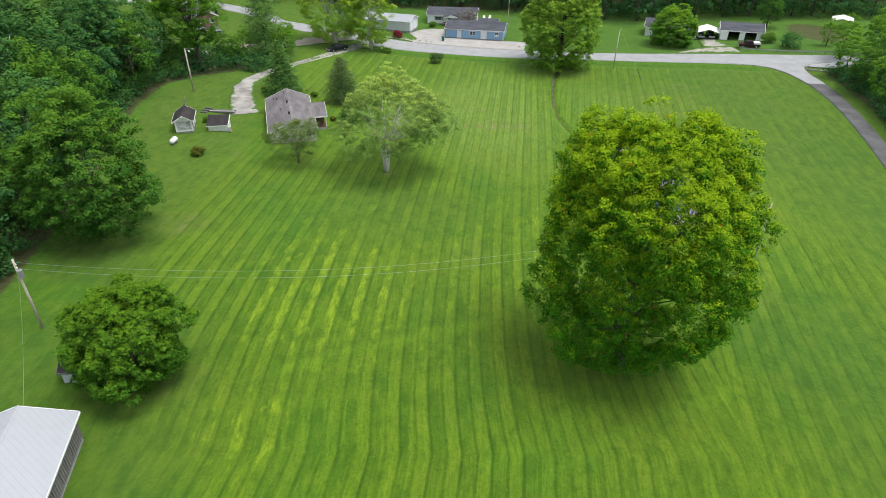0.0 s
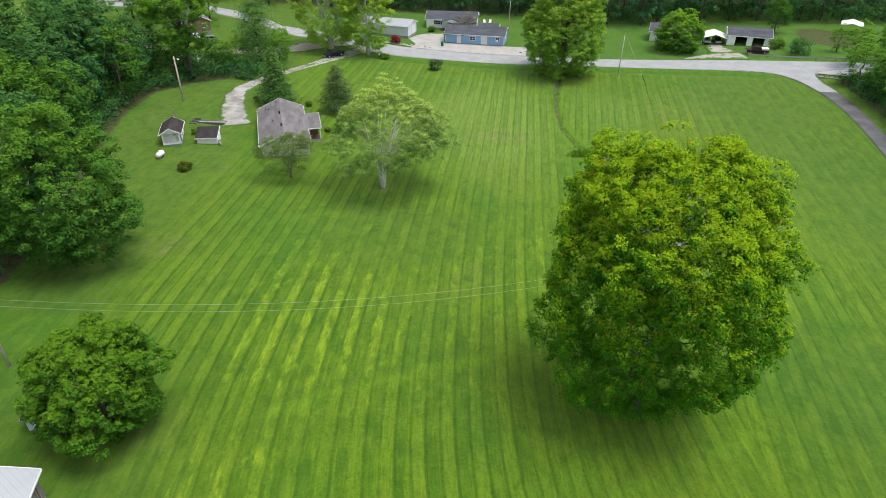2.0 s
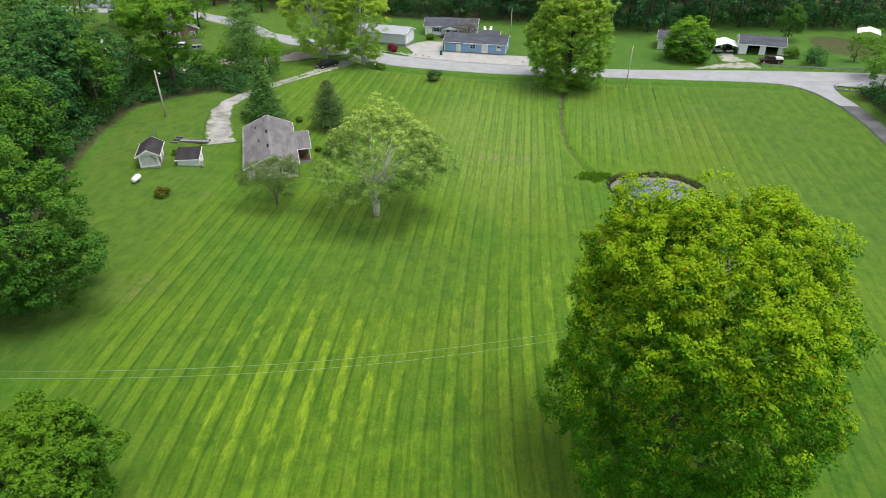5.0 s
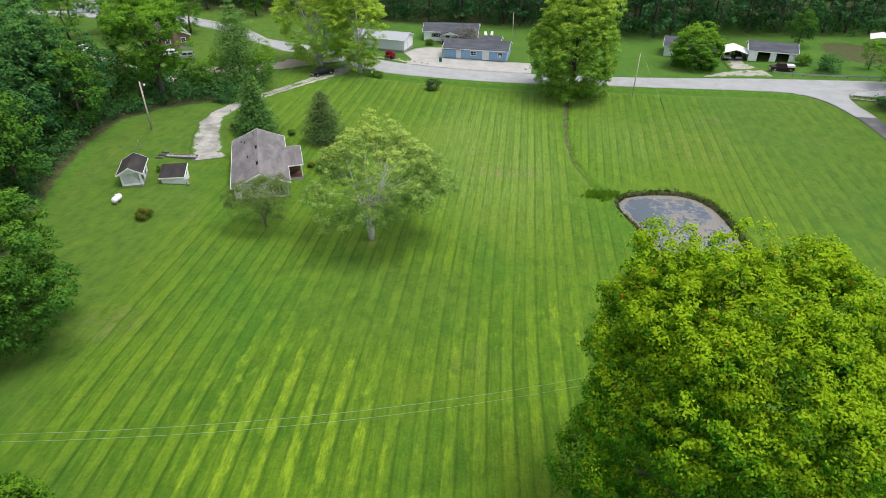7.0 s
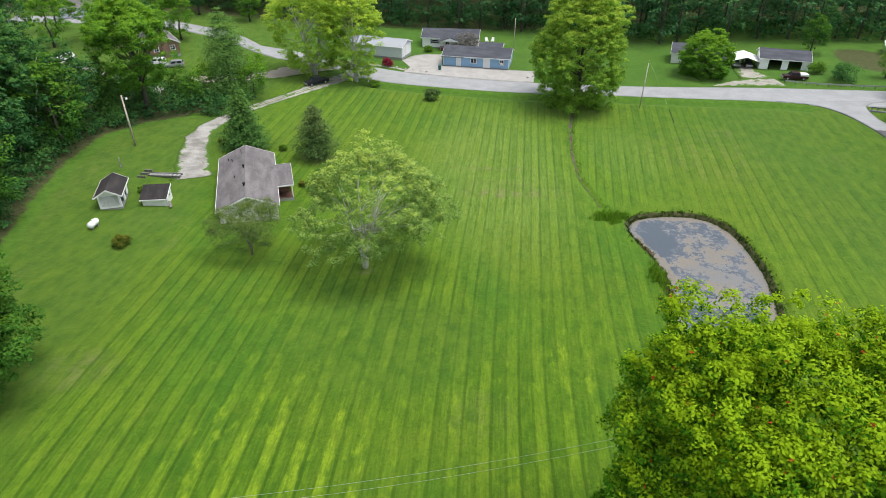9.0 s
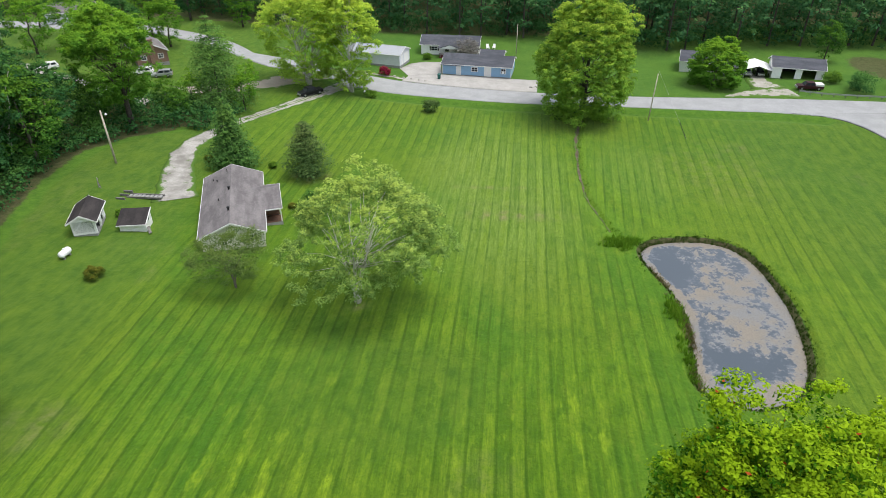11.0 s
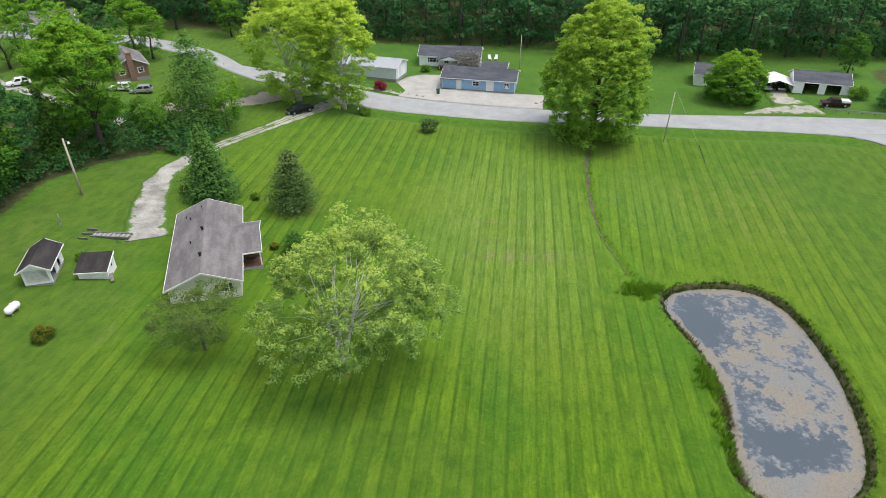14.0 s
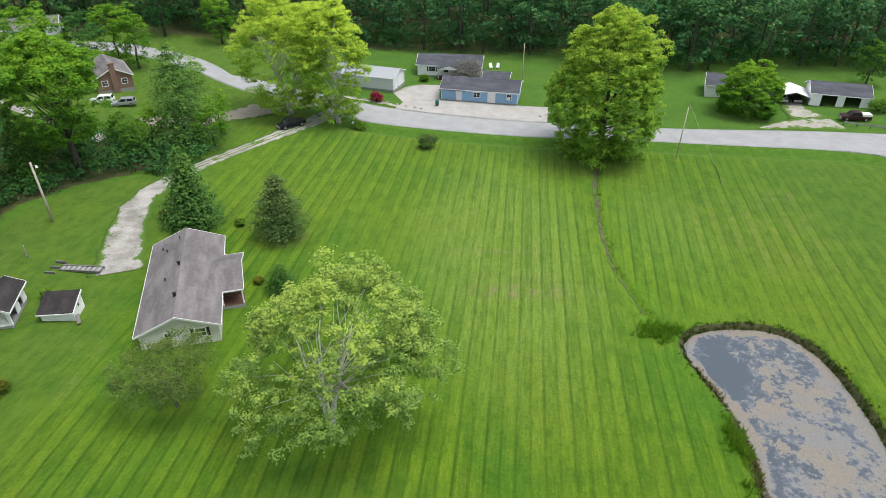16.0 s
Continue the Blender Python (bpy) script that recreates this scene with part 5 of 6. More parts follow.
def build_shed_two():
    """A low shed with one roof slope down towards the field."""
    m = pose(-40.9, 102.5, at(-40.9, 102.5), 0, 0, 6)
    ob = thing("pump_shed", "low white shed with a single black roof slope", "shed", m)
    W, D, h0, h1 = 3.3, 2.5, 0.95, 1.75
    part("wall", Shape().box(0, W, 0, 0.1, -0.3, h0), M["white_siding"], ob)
    part("wall", Shape().box(0, W, D - 0.1, D, -0.3, h1), M["white_siding"], ob)
    for x in (0.0, W - 0.1):
        s = Shape().add([(x, 0.1, -0.3), (x, D - 0.1, -0.3), (x, D - 0.1, h1 - 0.03), (x, 0.1, h0 + 0.03), (x + 0.1, 0.1, -0.3), (x + 0.1, D - 0.1, -0.3), (x + 0.1, D - 0.1, h1 - 0.03), (x + 0.1, 0.1, h0 + 0.03)],
                        [(3, 2, 1, 0), (4, 5, 6, 7), (0, 1, 5, 4), (1, 2, 6, 5), (2, 3, 7, 6), (3, 0, 4, 7)])
        part("wall", s, M["white_siding"], ob)
    z = lambda y: h0 + (h1 - h0) * y / D + 0.13
    part("roof", Shape().slab([(-0.25, -0.3, z(-0.3)), (W + 0.12, -0.3, z(-0.3)), (W + 0.12, D + 0.15, z(D + 0.15)), (-0.25, D + 0.15, z(D + 0.15))], 0.1), M["shingle_black"], ob)
    part("trim", Shape().box(-0.25, W + 0.12, -0.36, -0.303, z(-0.3) - 0.15, z(-0.3)), M["white"], ob)
    part("trim", Shape().slab([(W + 0.123, -0.3, z(-0.3) + 0.02), (W + 0.2, -0.3, z(-0.3) + 0.02), (W + 0.2, D + 0.15, z(D + 0.15) + 0.02), (W + 0.123, D + 0.15, z(D + 0.15) + 0.02)], 0.18), M["white"], ob)
    part("hatch", Shape().box(W + 0.003, W + 0.03, 1.3, 1.55, 0.7, 1.3), M["dark"], ob)
    part("ramp", Shape().slab([(W + 0.02, 0.2, 0.35), (W + 0.5, -0.9, 0.02), (W + 0.8, -0.7, 0.02), (W + 0.3, 0.5, 0.35)], 0.08), M["old_wood"], ob, "weathered plank ramp")


build_shed_two()

# the barn with the white steel roof, its side of gapped old planks
BARN_YAW = 11.0
bu, bv = Vector((math.cos(radians(BARN_YAW)), math.sin(radians(BARN_YAW)))), Vector((-math.sin(radians(BARN_YAW)), math.cos(radians(BARN_YAW))))
corner = Vector((-28.9, 34.6)) - bu * 7.75 - bv * 15.35
barn = gable_house("barn", "old grey plank barn with a white steel roof", "barn", corner.x, corner.y, BARN_YAW, 7.4, 15.0, 2.35, 1.3, M["old_wood"], M["metal_roof"], M["white"],
                   {"right": [(0.5 + 2.4 * i, 2.5 + 2.4 * i, 0.0, 2.2, "open") for i in range(6)], "front": [(2, 5, 0, 2.2, "open")]}, over=0.35, base=0.05, thick=0.14)
prng = np.random.default_rng(77)
for i in range(46):
    y0 = 0.35 + i * 0.32
    tilt = prng.normal() * 0.02
    s = Shape().box(7.403, 7.43, y0, y0 + 0.2 + prng.uniform(0, 0.07), 0.02, 2.05 + prng.uniform(-0.1, 0.25))
    ob = part("plank", s, M["old_wood"], barn)

gable_house("small_shed", "tiny grey shed with a dark roof under the round tree", "shed", -33.9, 40.4, 6, 2.3, 2.3, 1.35, 0.6, M["metal_wall"], M["shingle_black"], M["old_wood"], along="x", over=0.2, base=0.05, thick=0.08)

gable_house("blue_garage", "long blue-sided garage with slate shingle roof", "garage", 0.8, 180.3, -12.0, 16.2, 8.0, 2.35, 1.35, M["blue_siding"], M["shingle_slate"], M["white"],
            {"front": [(3.35, 4.35, 0.0, 2.1, "door"), (6.9, 8.3, 0.9, 1.9, "window"), (10.0, 11.5, 0.0, 2.15, "door"), (13.9, 14.9, 0.8, 1.9, "window")], "right": [(3, 4, 0.9, 1.9, "window")]}, along="x", base=0.12)
ac = bpy.data.objects["blue_garage"]
part("window_unit", Shape().box(14.1, 14.7, -0.38, -0.04, 1.0, 1.42), M["white"], ac, "white window air conditioner")
part("corner_board", Shape().box(-0.05, 0.1, -0.03, -0.004, 0.12, 2.4), M["white"], ac, "white corner board")
part("corner_board", Shape().box(16.1, 16.25, -0.03, -0.004, 0.12, 2.4), M["white"], ac, "white corner board")
part("roof", Shape().slab([(-0.38, -0.62, 2.33), (5.2, -0.62, 2.33), (5.2, 4.0, 4.02), (-0.38, 4.0, 4.02)], 0.06), M["shingle_slate"], ac)
gable_house("link_building", "low grey-roofed building behind the blue garage", "building", 10.2, 189.2, -12.0, 5.6, 4.5, 2.0, 0.9, M["grey_siding"], M["shingle_slate"], M["white"], along="x", base=0.1)
gable_house("white_barn", "pale steel barn with a white roof", "barn", -22.6, 188.0, -18.5, 13.8, 6.6, 2.55, 1.15, M["metal_wall"], M["metal_roof"], M["white"],
            {"right": [(3.0, 5.8, 0.0, 2.2, "garage_door"), (1.2, 2.1, 0.0, 2.05, "door")]}, along="x", base=0.1, over=0.3)
mh = gable_house("white_house", "white single-storey house with dark roof and red porch", "house", -4.7, 197.0, -7.0, 14.8, 7.4, 2.5, 1.45, M["white_siding"], M["shingle_slate"], M["white"],
                 {"front": [(2.6, 4.2, 1.0, 2.0, "window_shutters"), (6.2, 7.2, 0.8, 2.0, "window"), (8.0, 8.9, 0.0, 2.05, "door"), (11, 12.6, 1.0, 2.0, "window_shutters")]}, along="x", base=0.1)
deck = part("porch_deck", Shape().box(5.0, 10.4, -2.4, -0.02, -0.9, 0.07), M["red_wood"], mh, "dark red porch deck")
for i in range(13):
    part("baluster", Shape().box(5.1 + i * 0.43, 5.17 + i * 0.43, -2.4, -2.33, 0.07, 0.9), M["red_wood"], deck)
part("rail", Shape().box(5.0, 10.4, -2.42, -2.31, 0.9, 0.99), M["red_wood"], deck)
for x in (5.2, 7.7, 10.2):
    part("porch_post", Shape().box(x - 0.07, x + 0.07, -2.3, -2.16, 0.073, 2.4), M["white"], mh, "white porch post")
part("roof", Shape().slab([(4.7, -2.8, 2.4), (7.7, -2.8, 3.35), (7.7, 1.6, 3.4), (4.7, 0.0, 2.6)], 0.12), M["shingle_slate"], mh)
part("roof", Shape().slab([(7.7, -2.8, 3.35), (10.7, -2.8, 2.4), (10.7, 0.0, 2.6), (7.7, 1.6, 3.4)], 0.12), M["shingle_slate"], mh)
part("gable", Shape().prism([(4.9, 2.33), (10.5, 2.33), (7.7, 3.21)], -2.7, -2.6), M["white_siding"], mh)

rg = gable_house("white_garage", "white two-bay garage with dark open doorways", "garage", 75.3, 173.4, -18.0, 10.5, 6.8, 2.55, 1.4, M["white_siding"], M["shingle_slate"], M["white"],
                 {"front": [(1.95, 4.75, 0.0, 2.25, "open"), (6.15, 8.95, 0.0, 2.25, "open")]}, along="x", base=0.12)
# near-black floor and added back panel paint the shade inside the bays
part("floor", Shape().box(0.2, 10.3, 0.2, 6.6, 0.123, 0.15), M["dim"], rg)
part("shade_backing", Shape().box(0.2, 10.3, 6.3, 6.5, 0.15, 2.5), M["dim"], rg)
wh = gable_house("farm_house", "white farmhouse with grey roof behind a yard tree", "house", 57.2, 181.4, -19, 12.5, 7.0, 2.6, 1.5, M["white_siding"], M["shingle_slate"], M["white"],
                 {"left": [(3, 4, 1.0, 2.1, "window")], "front": [(2, 3.2, 1, 2.1, "window"), (6, 7.2, 1, 2.1, "window")], "right": [(2.8, 4, 1, 2.1, "window")]}, along="x", base=0.0)
part("porch_deck", Shape().box(9.0, 13.6, -2.0, -0.02, -0.5, 0.45), M["old_wood"], wh)
for x in (9.1, 11.3, 13.45):
    part("porch_post", Shape().box(x, x + 0.12, -1.95, -1.83, 0.45, 2.6), M["white"], wh, "white porch post")
for z in (0.75, 1.0, 1.25):
    part("rail", Shape().box(9.0, 13.6, -1.93, -1.86, z, z + 0.08), M["white"], wh, "white porch rail")
part("roof", Shape().slab([(8.7, -2.4, 2.6), (13.9, -2.4, 2.6), (13.9, -0.4, 3.15), (8.7, -0.4, 3.15)], 0.12), M["shingle_slate"], wh)

bh = gable_house("brick_house", "red brick house with grey roof and chimney", "house", -66.6, 171.6, 33, 6.6, 11.0, 2.5, 1.7, M["brick"], M["shingle_grey"], M["white"],
                 {"front": [(1.0, 2.0, 0.9, 1.9, "window"), (4.6, 5.6, 0.9, 1.9, "window")], "left": [(2, 3.2, 0.9, 1.9, "window"), (6, 7.2, 0.9, 1.9, "window")]}, base=0.3)
part("chimney", Shape().box(2.8, 3.9, -0.45, -0.004, -0.5, 5.4).box(2.72, 3.98, -0.53, 0.08, 5.4, 5.55), M["brick"], bh, "red brick chimney")
gable_house("far_house", "pale house with grey roof among trees", "house", -106, 208, 20, 12, 8, 2.6, 1.8, M["grey_siding"], M["shingle_grey"], M["white"], {"front": [(2, 3.2, 1, 2, "window"), (8, 9.2, 1, 2, "window")]}, along="x")


def build_carport(x, y, yaw, W, D, h, rise):
    ob = thing("carport", "open carport tent with a white peaked canopy", "carport", pose(x, y, at(x, y), 0, 0, yaw))
    for px in (0.0, W):
        for py in (0.05, D / 2, D - 0.05):
            part("post", Shape().tube([(px, py, -0.5), (px, py, h)], [0.04, 0.04], 8), M["steel"], ob)
    t = 0.04
    for a, b in ((0.0, 0.5), (0.5, 1.0)):
        za, zb = (h, h + rise) if a == 0 else (h + rise, h)
        xa, xb = W * a - (0.2 if a == 0 else 0), W * b + (0.2 if b == 1 else 0)
        c = [(xa, -0.2, za), (xb, -0.2, zb), (xb, D + 0.2, zb), (xa, D + 0.2, za)]
        part("canopy", Shape().slab(c, t), M["white"], ob, "white fabric canopy")
    for px in (-0.2, W + 0.16):
        part("valance", Shape().box(px, px + 0.04, -0.2, D + 0.2, h - 0.35, h - 0.045), M["white"], ob)


build_carport(69.6, 174.6, -15, 5.6, 6.4, 2.0, 0.9)
build_carport(109, 181, -30, 5.0, 6.0, 2.2, 0.7)


# ---- vehicles ----
def wheel(ob, x, y, r=0.37, w=0.24):
    t = part("wheel", Shape().tube([(x, y - w / 2, r), (x, y + w / 2, r)], [r, r], 18), M["black"], ob, "black tyre", True)
    side = -1 if y < 0 else 1
    part("rim", Shape().tube([(x, y + side * (w / 2 - 0.02), r), (x, y + side * (w / 2 + 0.015), r)], [r * 0.6, r * 0.55], 12), M["steel"], t, "silver rim")


def vehicle(name, label, category, x, y, yaw, paint, kind, cover=None):
    """kind: pickup or wagon. Its nose points along its own +x."""
    ob = thing(name, label, category, pose(x, y, at(x, y) + 0.07, 0, 0, yaw) @ Matrix.Diagonal((0.93, 0.93, 0.93, 1)))
    L, w = (5.7, 0.97) if kind == "pickup" else (4.6, 0.9)
    a = L / 2
    if kind == "pickup":
        side = [(-a, 0.45), (-a + 0.1, 0.38), (a - 0.15, 0.38), (a, 0.5), (a - 0.02, 0.85), (a - 0.2, 1.02), (a - 1.35, 1.10), (-a + 0.03, 1.08)]
        cab = (-0.95, 1.55, -0.75, 0.85, 1.10, 1.82)
    else:
        side = [(-a, 0.5), (-a + 0.1, 0.36), (a - 0.15, 0.36), (a, 0.5), (a - 0.03, 0.75), (a - 0.3, 0.88), (a - 1.2, 0.98), (-a + 0.05, 1.0)]
        cab = (-a + 0.1, 1.25, -a + 0.45, 0.55, 0.98, 1.60)
    body = part("body", Shape().prism(side, -w, w), paint, ob)
    mod = body.modifiers.new("round", "BEVEL")
    mod.width, mod.segments, mod.limit_method = 0.06, 2, "ANGLE"
    b0, b1, t0, t1, z0, z1 = cab
    wi = w * 0.82
    P = [(b0, -w + 0.04, z0 - 0.02), (b1, -w + 0.04, z0 - 0.02), (b1, w - 0.04, z0 - 0.02), (b0, w - 0.04, z0 - 0.02), (t0, -wi, z1), (t1, -wi, z1), (t1, wi, z1), (t0, wi, z1)]
    F = [(4, 5, 6, 7), (0, 1, 5, 4), (1, 2, 6, 5), (2, 3, 7, 6), (3, 0, 4, 7), (0, 3, 2, 1)]
    part("cab", Shape().add(P, F), paint, ob)
    V = [Vector(p) for p in P]

    def glass(nm, i, j, k, l, u0, u1, s0, s1):
        q = lambda u, s: (V[i].lerp(V[j], u)).lerp(V[l].lerp(V[k], u), s)
        c = [q(u0, s0), q(u1, s0), q(u1, s1), q(u0, s1)]
        n = (c[1] - c[0]).cross(c[3] - c[0]).normalized()
        s = Shape().add([p + n * 0.012 for p in c] + [p - n * 0.01 for p in c], [(0, 1, 2, 3), (7, 6, 5, 4), (0, 4, 5, 1), (1, 5, 6, 2), (2, 6, 7, 3), (3, 7, 4, 0)])
        part(nm, s, M["glass"], ob, "dark window glass")

    glass("windscreen", 1, 2, 6, 5, 0.06, 0.94, 0.12, 0.92)
    glass("rear_window", 3, 0, 4, 7, 0.08, 0.92, 0.2, 0.9)
    for i, j, k, l in ((0, 1, 5, 4), (2, 3, 7, 6)):
        glass("side_window", i, j, k, l, 0.10, 0.46, 0.15, 0.9)
        glass("side_window", i, j, k, l, 0.54, 0.90, 0.15, 0.9)
    for wx in (-a + 1.05, a - 1.05):
        for wy in (-w + 0.08, w - 0.08):
            wheel(ob, wx, wy, 0.39 if kind == "pickup" else 0.34)
    for wy in (-w + 0.25, w - 0.25):
        part("headlight", Shape().box(a - 0.08, a + 0.015, wy - 0.17, wy + 0.17, 0.68, 0.84), M["lamp_clear"], ob, "clear headlight")
        part("tail_light", Shape().box(-a - 0.015, -a + 0.05, wy - 0.1, wy + 0.1, 0.7, 0.98), M["lamp_red"], ob, "red tail light")
    part("bumper", Shape().box(a - 0.02, a + 0.07, -w + 0.08, w - 0.08, 0.42, 0.62), M["steel"], ob, "steel bumper")
    part("grille", Shape().box(a - 0.02, a + 0.03, -w + 0.45, w - 0.45, 0.63, 0.86), M["steel"], ob)
    if kind == "pickup":
        if cover:
            part("bed_cover", Shape().box(-a + 0.06, -1.0, -w + 0.06, w - 0.06, 1.082, 1.5), cover, ob, "white bed cap")
        else:
            part("bed_liner", Shape().box(-a + 0.12, -1.05, -w + 0.12, w - 0.12, 1.084, 1.10), M["black"], ob, "black open bed")
    return ob


vehicle("pickup_truck", "black pickup truck parked on the gravel driveway", "pickup truck", -27.0, 161.4, 219, M["paint_black"], "pickup")
vehicle("pickup_truck", "maroon pickup with a white bed cap", "pickup truck", 79.4, 164.4, 171, M["paint_maroon"], "pickup", M["white"])
vehicle("car", "dark car under the carport", "car", 71.2, 177.0, 262, M["paint_silver"], "wagon")
vehicle("car", "black car under the carport", "car", 73.8, 176.4, 262, M["paint_black"], "wagon")
vehicle("car", "white wagon on the gravel lane", "car", -83.4, 166.4, 215, M["paint_white"], "wagon")
vehicle("car", "white car beside the brick house", "car", -63.6, 166.8, 190, M["paint_white"], "wagon")
vehicle("car", "silver car beside the brick house", "car", -59.4, 166.4, 195, M["paint_silver"], "wagon")


# ---- poles, wires, tank and clutter ----
def utility_pole(x, y, height, label, lamp=False, can=False, lean=(0, 0), r=0.15, mat="pole_wood"):
    ob = thing("utility_pole", label, "utility pole", pose(x, y, at(x, y)))
    part("pole", Shape().tube([(0, 0, -0.6), (lean[0], lean[1], height)], [r, r * 0.68], 10), M[mat], ob, smooth=True)
    if lamp:
        arm = part("lamp_arm", Shape().tube([(0, 0, height - 0.5), (0.5, -0.3, height - 0.2), (0.95, -0.5, height - 0.25)], [0.03, 0.03, 0.03], 6), M["steel"], ob)
        part("lamp_head", Shape().tube([(0.95, -0.5, height - 0.45), (0.95, -0.5, height - 0.2)], [0.2, 0.09], 10), M["lamp_clear"], arm, "grey yard lamp")
    if can:
        part("transformer", Shape().tube([(0.3, -0.1, height - 2.0), (0.3, -0.1, height - 1.95), (0.3, -0.1, height - 1.15), (0.3, -0.1, height - 1.1)], [0.2, 0.24, 0.24, 0.2], 14), M["steel"], ob, "grey transformer can")
        for z in (0.5, 0.9):
            part("insulator", Shape().tube([(0.08, -0.05, height - z), (0.24, -0.1, height - z)], [0.05, 0.06], 8), M["white"], ob, "white insulator")
        part("cutout", Shape().tube([(-0.05, -0.2, height - 2.3), (-0.05, -0.2, height - 1.9)], [0.04, 0.05], 6), M["steel"], ob)
    return ob


utility_pole(-50.2, 122.6, 8.5, "wooden pole with a yard lamp at the wood edge", lamp=True, r=0.18)
utility_pole(-39.8, 47.8, 8.2, "wooden pole with a transformer near the barn", can=True)
utility_pole(41.0, 149.6, 9.2, "grey wooden pole beside the road ditch", lean=(0.35, 0.2), r=0.12)
utility_pole(19.6, 194.3, 8.5, "thin wooden pole behind the blue garage", r=0.1)
utility_pole(38.2, 63.6, 8.6, "dark pole standing behind the great tree", r=0.13)


def wire(label, a, b, sag, r=0.008):
    a, b = Vector(a), Vector(b)
    pts = [a.lerp(b, i / 24) - Vector((0, 0, sag * 4 * (i / 24) * (1 - i / 24))) for i in range(25)]
    tagged(new("wire", Shape().tube(pts, [r] * 25, 5).mesh("wire", M["steel"])), label, "cable")


wire("grey power line sagging over the lawn", (-39.7, 47.7, 9.9), (38.2, 63.6, 7.6), 4.2)
wire("grey power line sagging over the lawn", (-39.7, 47.7, 9.2), (38.2, 63.6, 6.9), 4.4)
wire("thin service wire down to the barn", (-39.7, 47.7, 8.8), (-32.6, 34.0, 5.6), 0.5, 0.006)
wire("guy wire from the road pole", (41.3, 149.7, 7.4), (45.3, 140.2, at(45.3, 140.2)), 0.0, 0.012)


guy = thing("guy_guard", "dark sleeve over the guy wire's foot", "guard", pose(45.3, 140.2, at(45.3, 140.2)))
part("sleeve", Shape().tube([(0, 0, -0.1), (-0.9, 2.1, 2.25)], [0.05, 0.05], 8), M["black"], guy)
box = thing("mailbox", "white mailbox on a post at the verge", "mailbox", pose(-15.9, 163.6, at(-15.9, 163.6), 0, 0, -15))
part("post", Shape().box(-0.05, 0.05, -0.05, 0.05, -0.3, 1.0), M["old_wood"], box)
part("box", Shape().prism([(-0.12, 1.0), (0.12, 1.0), (0.12, 1.18), (0.07, 1.28), (-0.07, 1.28), (-0.12, 1.18)], -0.28, 0.28), M["white"], box)


def build_tank(x, y, yaw):
    ob = thing("propane_tank", "white propane tank lying on the lawn", "tank", pose(x, y, at(x, y), 0, 0, yaw))
    n, rr, L = 8, 0.42, 1.9
    xs = [-L / 2 + rr * (1 - math.cos(math.pi / 2 * i / n)) for i in range(n + 1)]
    rs = [rr * math.sin(math.pi / 2 * i / n) + 0.01 for i in range(n + 1)]
    pts = [(q, 0, 0.62) for q in xs] + [(-q, 0, 0.62) for q in reversed(xs)]
    part("vessel", Shape().tube(pts, rs + rs[::-1], 20), M["tank"], ob, smooth=True)
    part("dome", Shape().tube([(0, 0, 1.02), (0, 0, 1.16), (0, 0, 1.2)], [0.16, 0.15, 0.08], 12), M["tank"], ob, "hinged valve dome")
    for q in (-0.5, 0.5):
        part("leg", Shape().box(q - 0.06, q + 0.06, -0.28, 0.28, -0.1, 0.30), M["foundation"], ob)


build_tank(-44.4, 95.9, 82)

steps = thing("garden_steps", "row of timber and stone steps beside the driveway", "steps", pose(-43.9, 111.9, at(-43.9, 111.9), 0, 0, -5))
for i in range(8):
    part("slab", Shape().box(0.62 * i, 0.62 * i + 0.45, 0.0, 0.75, -0.1, 0.08 + 0.02 * (i % 2)), M["foundation"], steps)
part("edging", Shape().box(-0.1, 5.0, 0.80, 0.95, -0.1, 0.16), M["old_wood"], steps, "weathered timber edging")
part("edging", Shape().box(-0.1, 5.0, -0.2, -0.03, -0.1, 0.18), M["old_wood"], steps)
bed = thing("raised_bed", "overgrown timber garden bed", "garden bed", pose(-45.2, 111.0, at(-45.2, 111.0), 0, 0, -5))
for y0 in (0.0, 1.1, 2.2):
    part("timber", Shape().box(0, 1.3, y0, y0 + 0.16, -0.1, 0.24), M["old_wood"], bed)

stump = thing("garden_post", "weathered white post in rough grass", "post", pose(-49.0, 114.2, at(-49, 114.2)))
part("post", Shape().tube([(0, 0, -0.2), (0.1, 0.1, 1.5)], [0.1, 0.07], 8), M["rock"], stump)
part("brace", Shape().tube([(0.5, -0.3, -0.1), (0.1, 0.05, 1.0)], [0.05, 0.04], 6), M["old_wood"], stump)

bin_ob = thing("waste_bin", "dark green wheeled bin at the lot edge", "bin", pose(0.0, 176.1, at(0, 176.1) + 0.09, 0, 0, -12))
part("body", Shape().add([(-0.27, -0.3, 0.05), (0.27, -0.3, 0.05), (0.27, 0.3, 0.05), (-0.27, 0.3, 0.05), (-0.33, -0.38, 1.05), (0.33, -0.38, 1.05), (0.33, 0.38, 1.05), (-0.33, 0.38, 1.05)],
                         [(0, 3, 2, 1), (4, 5, 6, 7), (0, 1, 5, 4), (1, 2, 6, 5), (2, 3, 7, 6), (3, 0, 4, 7)]), M["plastic_green"], bin_ob)
part("lid", Shape().slab([(-0.36, -0.42, 1.1), (0.36, -0.42, 1.1), (0.36, 0.42, 1.16), (-0.36, 0.42, 1.16)], 0.05), M["plastic_green"], bin_ob)
for sx in (-0.25, 0.25):
    part("wheel", Shape().tube([(sx - 0.04, 0.36, 0.13), (sx + 0.04, 0.36, 0.13)], [0.13, 0.13], 10), M["black"], bin_ob)


